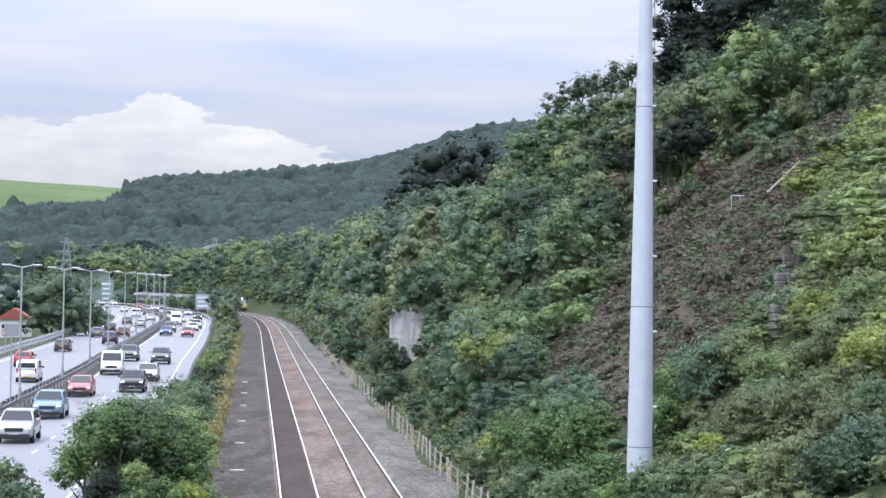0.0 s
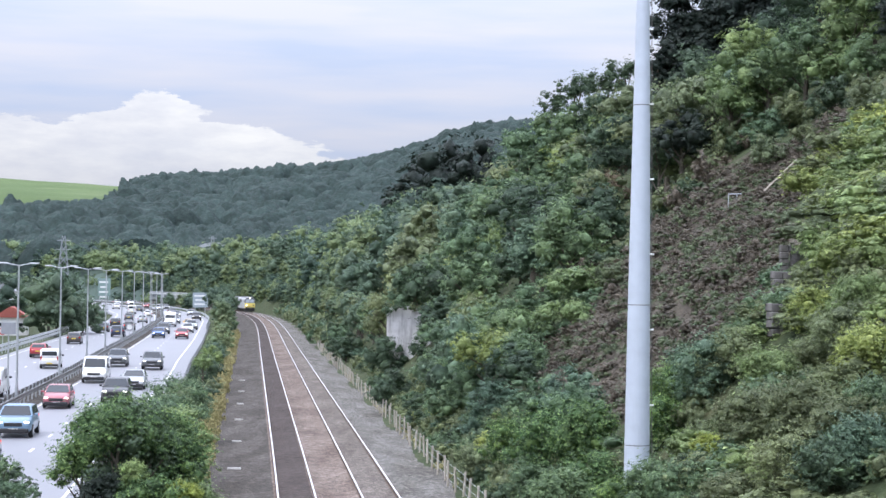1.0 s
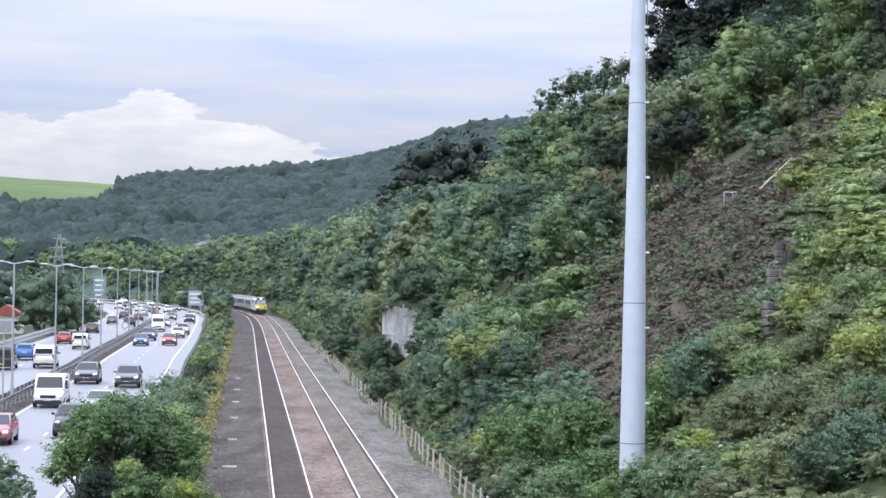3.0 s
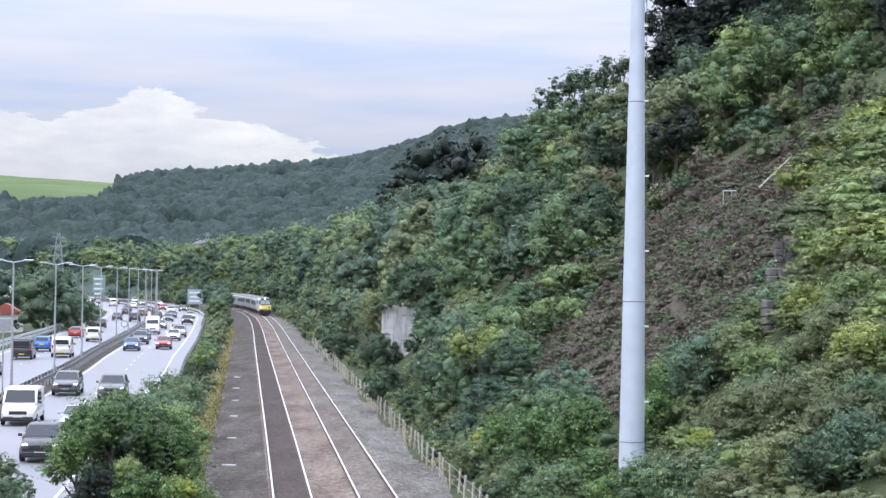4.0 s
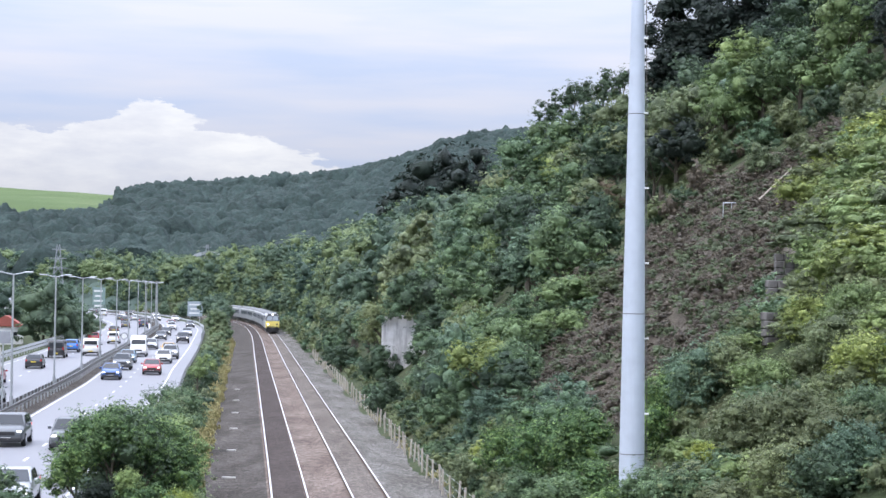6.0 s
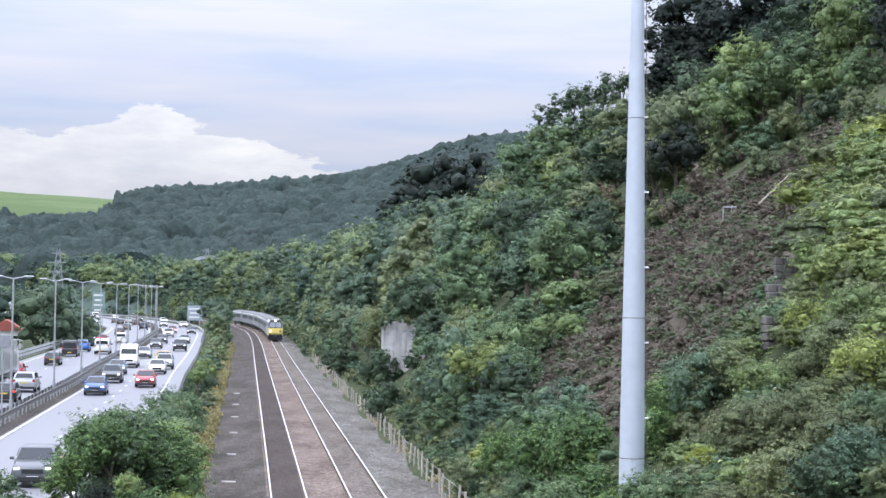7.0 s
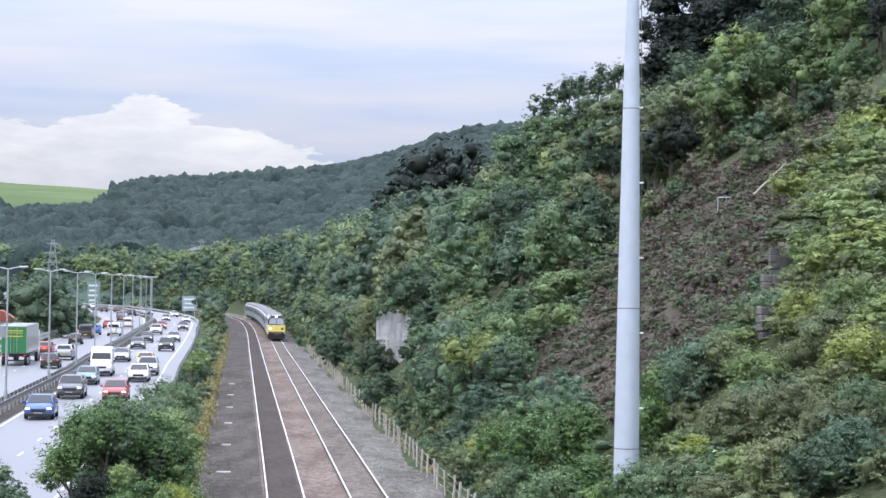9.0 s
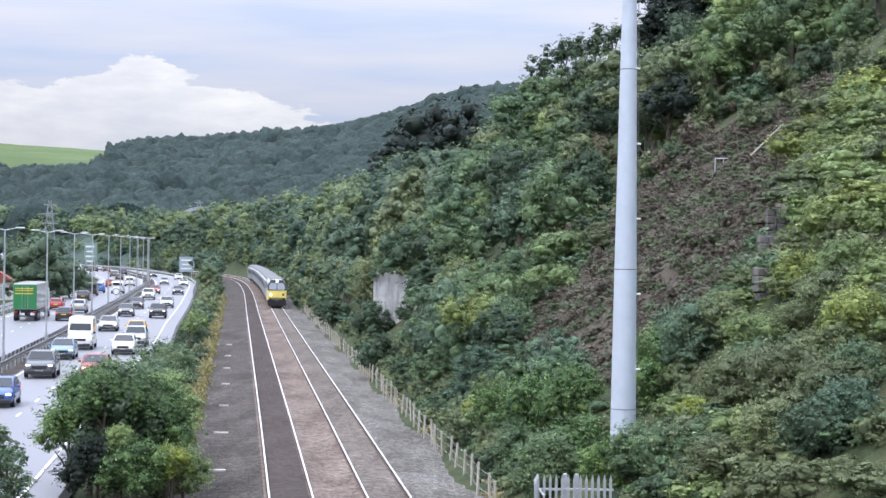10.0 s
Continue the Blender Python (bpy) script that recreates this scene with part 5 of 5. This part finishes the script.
def vehicle(kind, colour, lit, label):
    L, W, H, belt, bon, sf, st, re, tf = KINDS[kind]
    body_m = PAINT[colour]
    hw, hl = W / 2, L / 2
    van = kind in ("van", "hivan", "smallvan")
    root = tagged(new("van" if van else "car"), label, "van" if van else "car")
    g = 0.26 if kind in ("suv", "van", "hivan") else 0.2
    body = loft([section(-hl, hw * 0.86, g + 0.2, belt - 0.16), section(-hl + 0.08, hw * 0.95, g + 0.04, belt - 0.03), section(-hl + 0.5, hw, g, belt), section(-0.4, hw, g, belt),
                 section(sf - 0.2, hw, g, belt), section(sf + 0.05, hw * 0.99, g, bon + 0.05), section(hl - 0.5, hw * 0.97, g, bon - 0.07), section(hl - 0.2, hw * 0.91, g + 0.02, bon - 0.15), section(hl - 0.05, hw * 0.82, g + 0.06, bon - 0.24), section(hl, hw * 0.72, g + 0.12, bon - 0.34)])
    part("body", body, body_m, root, smooth=True)
    tw = hw * (0.90 if van else 0.77)
    bw = hw * 0.955

    def gh(y, z, t):
        f = (z - belt) / (H - belt)
        return [(-bw, y, belt - 0.04), (bw, y, belt - 0.04), (bw + (t - bw) * f, y, z - 0.05 * f), (t * 0.86 if f > 0.5 else bw * 0.95, y, z), (-t * 0.86 if f > 0.5 else -bw * 0.95, y, z), (-bw - (t - bw) * f, y, z - 0.05 * f)]

    part("cabin", loft([gh(tf, belt + 0.03, tw), gh(re, H - 0.07, tw), gh((re + st) / 2, H, tw), gh(st, H - 0.03, tw), gh(sf, belt + 0.01, tw)]), body_m, root, smooth=True)
    e = 0.022
    slope = Vector((0, H - belt, sf - st)).normalized() * e
    fr = {"hivan": 0.6, "van": 0.82, "smallvan": 0.84}.get(kind, 0.87)
    tx, ty, tz = bw + (tw - bw) * fr, sf + (st - sf) * fr, belt + (H - belt) * fr
    part("windscreen", quad([(-bw * 0.90, sf - 0.05 + slope.y, belt + 0.04 + slope.z), (bw * 0.90, sf - 0.05 + slope.y, belt + 0.04 + slope.z), (tx * 0.86, ty + slope.y, tz + slope.z), (-tx * 0.86, ty + slope.y, tz + slope.z)], 0.01), GLASS, root)
    zr = belt + 0.12 if not van else belt + 0.1
    rs = Vector((0, -(H - belt), re - tf)).normalized()
    if rs.z < 0:
        rs = -rs
    yb, yt = tf + (re - tf) * 0.18, tf + (re - tf) * 0.85
    zb2, zt2 = belt + (H - belt) * 0.18, belt + (H - belt) * (0.82 if not van else 0.7)
    part("rear_window", quad([(bw * 0.82, yb - e, zb2), (-bw * 0.82, yb - e, zb2), (-tw * 0.84, yt - e, zt2), (tw * 0.84, yt - e, zt2)], 0.01), GLASS, root)
    for s in (-1, 1):
        def side(y, f):
            return (s * (bw + (tw - bw) * f + 0.012), y, belt + (H - belt) * f)
        spans = [(sf - 0.42, st + 0.0, (st + re) / 2 + 0.05)] + ([] if van else [((st + re) / 2 - 0.05, (st + re) / 2 - 0.05, re + 0.2)])
        for k, (f0, f1, r0) in enumerate(spans):
            pts = [side(f0, 0.1), side(r0, 0.1), side(r0, 0.84), side(f1, 0.84)]
            part("side_window", quad(pts if s < 0 else pts[::-1], 0.008), GLASS, root)
        part("mirror", box(0.2, 0.12, 0.14, s * (hw + 0.09), sf - 0.35, belt + 0.08, 0.03), body_m if not van else TRIM, root)
        part("headlight", box(0.3, 0.16, 0.12, s * hw * 0.7, hl - 0.13, bon - 0.28, 0.04, (0, 0, -s * 16)), LAMP_ON if lit else LAMP_OFF, root, "clear headlight")
        part("tail_light", box(0.2 if not van else 0.14, 0.1, 0.2 if not van else 0.5, s * hw * 0.82, -hl + 0.06, belt - 0.15, 0.03), TAIL_ON if lit else TAIL, root, "red tail light")
    part("grille", box(W * 0.5, 0.08, 0.2, 0, hl - 0.02, bon - 0.38, 0.02), TRIM, root, "black grille")
    part("front_bumper", box(W * 0.84, 0.24, 0.26, 0, hl - 0.06, g + 0.13, 0.05), TRIM, root)
    part("rear_bumper", box(W * 0.88, 0.16, 0.22, 0, -hl + 0.05, g + 0.14, 0.05), TRIM, root)
    part("number_plate", box(0.52, 0.02, 0.11, 0, hl + 0.03, g + 0.2), PLATE_W, root, "plain white plate")
    part("number_plate", box(0.52, 0.02, 0.11, 0, -hl - 0.035, belt - 0.28 if not van else g + 0.3), PLATE_Y, root, "plain yellow plate")
    add_wheels(root, [(s * (hw - 0.1), y) for s in (-1, 1) for y in (hl - 0.85, -hl + 0.8)], 1.0 if not kind == "suv" else 1.08)
    return root


def lorry():
    root = tagged(new("lorry"), "articulated lorry with green rear doors and grey curtain sides", "lorry")
    part("trailer_body", box(2.5, 13.2, 2.75, 0, 0, 2.6, 0.04), PAINT["curtain"], root, "grey curtain-sided box")
    part("roof_panel", box(2.46, 13.1, 0.05, 0, 0, 4.0), PAINT["white"], root, "white roof")
    for s in (-1, 1):
        part("rear_door", box(1.2, 0.06, 2.6, s * 0.62, -6.63, 2.6, 0.015), PAINT["green"], root, "green door")
        part("tail_light", box(0.35, 0.06, 0.14, s * 0.95, -6.66, 0.95), TAIL, root)
        part("pole", rod((s * 0.3, -6.68, 1.35), (s * 0.3, -6.68, 3.85), 0.02), GALV, root)
    for z, h in ((3.5, 0.1), (3.28, 0.06), (2.95, 0.1)):
        part("stripe", box(1.9, 0.015, h, -0.1, -6.668, z), PLATE_Y, root, "pale yellow stripe")
    part("chassis", box(1.0, 12.6, 0.3, 0, 0, 1.02, 0.02), TRIM, root)
    part("rear_bar", box(2.3, 0.12, 0.14, 0, -6.5, 0.55, 0.02), TRIM, root)
    part("mudguard", box(2.44, 3.8, 0.08, 0, -4.2, 1.12, 0.02), TRIM, root)
    cab = loft([section(6.9, 1.22, 0.5, 3.4, 0.12), section(8.6, 1.22, 0.5, 3.3, 0.12), section(9.1, 1.15, 0.5, 2.6, 0.15)])
    part("cab", cab, PAINT["white"], root)
    add_wheels(root, [(s * 1.1, y) for s in (-1, 1) for y in (-5.4, -4.2, -3.0, 6.0, 8.2)], 1.5)
    return root


# kind, paint, distance at 0 s, speed (towards the camera below 0), lane, label
TOWARD, FAST_T, AWAY, FAST_A = 8.0, 4.4, -4.9, -1.5
TRAFFIC = [
    ("suv", "silver", 102, -15.5, 4.6, "silver four-wheel-drive car with lit headlights"), ("suv", "steel", 120, -15.5, 4.4, "grey-blue off-road car on wet asphalt"),
    ("car", "rose", 143, -14.8, 4.3, "rose-red hatchback driving on wet asphalt"), ("van", "white", 176, -16.3, 4.2, "white panel van with black bumper"),
    ("suv", "grey", 206, -16.9, 4.3, "dark grey people carrier on wet asphalt"), ("suv", "black", 149, -15.0, 7.7, "black off-road car with lit headlights"),
    ("saloon", "silver", 166, -15.2, 7.9, "silver saloon car on wet asphalt"), ("suv", "grey", 200, -16.4, 7.8, "dark grey off-road car on wet asphalt"),
    ("car", "blue", 301, -20.0, 4.6, "blue hatchback with lit headlights"), ("suv", "grey", 321, -19.8, 4.6, "dark grey estate car with lit headlights"),
    ("car", "steel", 337, -19.4, 4.2, "pale blue hatchback on wet asphalt"), ("car", "red", 296, -17.3, 8.0, "red hatchback with lit headlights"),
    ("car", "white", 328, -17.8, 8.2, "white hatchback with lit headlights"), ("car", "yellow", 358, -18.1, 7.8, "yellow taxi car on wet asphalt"),
    ("hivan", "white", 368, -21.2, 4.4, "tall white delivery van with black bumper"), ("saloon", "silver", 392, -20.3, 4.7, "silver saloon car on wet asphalt"),
    ("car", "grey", 451, -22.4, 4.6, "grey hatchback on wet asphalt"), ("car", "black", 486, -23.3, 4.6, "black hatchback on wet asphalt"),
    ("suv", "black", 420, -19.7, 8.4, "black off-road car with bright headlights"), ("car", "silver", 471, -21.2, 8.3, "silver hatchback on wet asphalt"),
    ("car", "grey", 555, -23.0, 8.5, "dark hatchback on wet asphalt"), ("car", "red", 575, -24.8, 4.6, "red hatchback far along the road"), ("saloon", "white", 640, -25.3, 8.6, "white saloon far along the road"),
    ("car", "silver", 640, -24.0, 4.6, "silver hatchback far along the road"), ("car", "white", 690, -24.0, 8.5, "white hatchback far along the road"),
    ("suv", "silver", 345, -18.4, 8.5, "silver off-road car on wet asphalt"), ("suv", "white", 530, -23.5, 4.6, "white off-road car on wet asphalt"),
    ("car", "black", 720, -24.0, 4.6, "black hatchback far along the road"),
    ("smallvan", "white", 162, 22.0, -1.7, "white car-derived van seen from behind"), ("car", "red", 190, 18.3, -5.0, "red hatchback seen from behind"),
    ("car", "brown", 231, 20.6, -4.9, "dark hatchback seen from behind"), ("suv", "navy", 259, 24.5, -1.3, "dark blue off-road car seen from behind"), ("car", "grey", 288, 19.3, -4.9, "grey hatchback seen from behind"),
    ("car", "black", 319, 24.0, -5.0, "black hatchback seen from behind"), ("car", "brown", 292, 27.0, -1.4, "dark hatchback with lit tail lights"), ("van", "white", 118, 20.9, -1.5, "white van seen from behind"),
    ("suv", "sky", 140, 19.0, -4.8, "bright blue car seen from behind"), ("van", "black", 119, 19.2, -4.9, "black van seen from behind"), ("car", "black", 81, 20.4, -4.4, "black hatchback seen from behind"),
    ("car", "red", 58, 18.8, -5.0, "red estate car seen from behind"), ("suv", "silver", -2, 23.8, -1.5, "silver estate car seen from behind"), ("car", "black", 2, 21.1, -1.3, "black hatchback with lit tail lights"),
    ("lorry", "green", 69, 14.2, -5.2, ""), ("car", "white", 405, 22.0, -1.5, "white hatchback far along the road"), ("car", "grey", 372, 20.0, -4.9, "grey hatchback far along the road"),
    ("van", "white", 440, 20.0, -4.9, "white van far along the road"), ("car", "silver", 350, 23.0, -1.5, "silver hatchback seen from behind"),
    ("car", "grey", 470, 22.0, -1.5, "grey hatchback far along the road"), ("car", "white", 510, 20.0, -4.9, "white hatchback far along the road")]
MOVERS = []
for kind, colour, s0, v, off, label in TRAFFIC:
    ob = lorry() if kind == "lorry" else vehicle(kind, colour, v < 0 or "lit" in label, label)
    tagged(ob, group="motorway traffic")
    half = 6.65 if kind == "lorry" else KINDS[kind][0] / 2
    MOVERS.append((ob, s0 + half, v, off))

# ---- train ----
LOCO_SIDE = simple("loco_grey", (0.50, 0.51, 0.53), 0.4, 0.2, 0.12, 2)
LOCO_YELLOW = simple("warning_yellow", (0.86, 0.70, 0.20), 0.45, 0, 0.08, 3)
ROOF_GREY = simple("train_roof", (0.16, 0.165, 0.17), 0.7, 0.1, 0.2, 2)
COACH = simple("coach_silver", (0.36, 0.37, 0.39), 0.35, 0.4, 0.08, 2)
# pale base colour stands in for sky reflected in the glass
SCREEN = simple("windscreen_sky_tint", (0.24, 0.27, 0.30), 0.08, 0.0, 0.05, 2)
NAVY = simple("coach_band", (0.03, 0.04, 0.06), 0.3, 0, 0.1, 3)


def car_section(y, hw, z0, z1, tumble=0.12, c=0.22):
    return [(-hw, y, z0), (hw, y, z0), (hw, y, z1 - 1.3), (hw - tumble * 0.5, y, z1 - 0.6), (hw - tumble - c, y, z1 - 0.2), (hw * 0.45, y, z1),
            (-hw * 0.45, y, z1), (-hw + tumble + c, y, z1 - 0.2), (-hw + tumble * 0.5, y, z1 - 0.6), (-hw, y, z1 - 1.3)]


def bogie(root, y):
    part("bogie", box(2.2, 3.2, 0.5, 0, y, 0.62, 0.06), TRIM, root)
    b = bmesh.new()
    for s in (-1, 1):
        for yy in (y - 1.15, y + 1.15):
            rod((s * 0.69, yy, 0.46), (s * 0.81, yy, 0.46), 0.455, seg=14, bm=b)
    part("wheelset", b, GALV_DARK, root)


def locomotive():
    """A blunt-ended main line diesel; it faces its own forward side."""
    root = tagged(new("locomotive"), "silver-grey diesel locomotive with a yellow front and lit lamps", "locomotive")
    hw, hl = 1.33, 9.85
    part("body", loft([car_section(-hl, hw * 0.93, 1.0, 3.7), car_section(-hl + 0.7, hw, 0.95, 3.86), car_section(hl - 1.6, hw, 0.95, 3.86), car_section(hl - 0.7, hw * 0.99, 0.95, 3.8)]), LOCO_SIDE, root)
    part("roof", box(1.9, 16.6, 0.14, 0, -0.6, 3.86, 0.05), ROOF_GREY, root, "dark louvred roof")
    face = lambda y, w, z: [(-w, y, 1.0), (w, y, 1.0), (w, y, z - 0.12), (w - 0.1, y, z), (-w + 0.1, y, z), (-w, y, z - 0.12)]
    part("nose", loft([face(hl - 0.72, hw + 0.004, 2.36), face(hl - 0.12, hw * 0.985, 2.34), face(hl, hw * 0.94, 2.28)]), LOCO_YELLOW, root, "flat yellow lower front")
    part("cab_front", loft([[(-1.29, hl - 0.75, 2.34), (1.29, hl - 0.75, 2.34), (1.26, hl - 0.75, 3.1), (0.86, hl - 0.75, 3.78), (-0.86, hl - 0.75, 3.78), (-1.26, hl - 0.75, 3.1)],
                            [(-1.24, hl - 0.06, 2.35), (1.24, hl - 0.06, 2.35), (1.2, hl - 0.3, 3.05), (0.8, hl - 0.55, 3.7), (-0.8, hl - 0.55, 3.7), (-1.2, hl - 0.3, 3.05)]]), TRIM, root, "black cab surround")
    for q in (-1, 1):
        part("windscreen", quad([(q * 0.05, hl - 0.05, 2.47), (q * 1.1, hl - 0.05, 2.47), (q * 1.03, hl - 0.29, 3.1), (q * 0.82, hl - 0.38, 3.36), (q * 0.05, hl - 0.38, 3.36)][::q], 0.03), SCREEN, root)
        part("cab_pillar", rod((q * 1.27, hl - 0.3, 2.3), (q * 0.92, hl - 0.7, 3.74), 0.055, seg=6), LOCO_SIDE, root, "pale corner pillar")
        part("headlight", rod((q * 0.86, hl - 0.1, 1.78), (q * 0.86, hl + 0.03, 1.78), 0.17, seg=12), LAMP_ON if q > 0 else TRIM, root, "round lamp in the yellow front")
        part("buffer", rod((q * 0.87, hl - 0.2, 1.06), (q * 0.87, hl + 0.5, 1.06), 0.14, 0.2, 12), TRIM, root)
        part("cab_window", box(0.04, 0.9, 0.7, q * hw, hl - 1.9, 2.95, 0.02), GLASS, root)
        part("side_grille", box(0.04, 5.0, 0.9, q * (hw + 0.005), -1.0, 2.9, 0.02), GALV_DARK, root)
    part("marker_light", rod((0, hl - 0.72, 3.66), (0, hl - 0.42, 3.62), 0.17, seg=10), LAMP_ON, root, "high central headlight")
    part("front_step", box(2.3, 0.3, 0.08, 0, hl + 0.05, 1.3, 0.02), TRIM, root)
    part("buffer_beam", box(2.5, 0.5, 0.85, 0, hl - 0.1, 0.70, 0.05), TRIM, root, "black buffer beam and snowplough")
    part("coupling", box(0.3, 0.4, 0.3, 0, hl + 0.2, 0.95, 0.04), GALV_DARK, root)
    part("fuel_tank", box(2.3, 4.0, 0.7, 0, 0, 0.75, 0.08), TRIM, root)
    for y in (-6, 6):
        bogie(root, y)
    return root


def coach():
    root = tagged(new("railway_coach"), "silver passenger coach with a dark window band", "railway coach", "coaches of the train")
    hw, hl = 1.36, 11.35
    part("body", loft([car_section(-hl, hw, 1.0, 3.8), car_section(hl, hw, 1.0, 3.8)]), COACH, root)
    part("roof", loft([[(-1.22, y, 3.3), (1.22, y, 3.3), (1.02, y, 3.64), (0.62, y, 3.84), (-0.62, y, 3.84), (-1.02, y, 3.64)] for y in (-hl - 0.02, hl + 0.02)]), ROOF_GREY, root, "dark grey roof")
    for s in (-1, 1):
        part("cantrail", box(0.07, 22.7, 0.1, s * 1.27, 0, 3.27, 0.01), PAINT_WHITE, root, "pale strip along the roof edge")
        for k in range(9):
            part("window", box(0.03, 1.75, 0.82, s * (hw + 0.0), -8.4 + 2.1 * k, 2.42, 0.02), NAVY, root)
        for y in (-10.5, 10.5):
            part("door", box(0.03, 0.85, 2.0, s * (hw + 0.004), y, 2.05, 0.02), LOCO_SIDE, root)
        part("skirt", box(0.05, 12, 0.5, s * (hw - 0.12), 0, 0.78, 0.02), TRIM, root)
    part("gangway", box(1.0, 0.5, 2.1, 0, hl + 0.18, 2.15, 0.04), TRIM, root)
    for y in (-8, 8):
        bogie(root, y)
    return root


TRAIN = []
loco = locomotive()
TRAIN.append((loco, 9.85))
first_coach = coach()
TRAIN.append((first_coach, 19.7 + 0.6 + 11.35))
for k in range(1, 7):
    TRAIN.append((copy_thing(first_coach, Matrix()), 20.3 + 11.35 + 23.2 * k))


def on_line(line, s, off, base, away):
    """A pose whose two ends ride the line."""
    x0, y0, _ = line.at(s - base, off)
    x1, y1, _ = line.at(s + base, off)
    h = math.degrees(math.atan2(x1 - x0, y1 - y0))
    return pose((x0 + x1) / 2, (y0 + y1) / 2, 0, 0, 0, -h + (0 if away else 180))


def motions():
    for ob, s0, v, off in MOVERS:
        lift = 0.03
        walk(ob, [(t, Matrix.Translation((0, 0, lift)) @ on_line(ROAD, s0 + v * t, off, 1.4, v > 0)) for t in [k * 0.5 for k in range(21)]])
    nose_s = TRACK.by_y(538)
    for ob, back in TRAIN:
        walk(ob, [(t, on_line(TRACK, nose_s - 27.3 * t + back, 1.7, 6.5, False)) for t in [k * 0.5 for k in range(21)]])


motions()
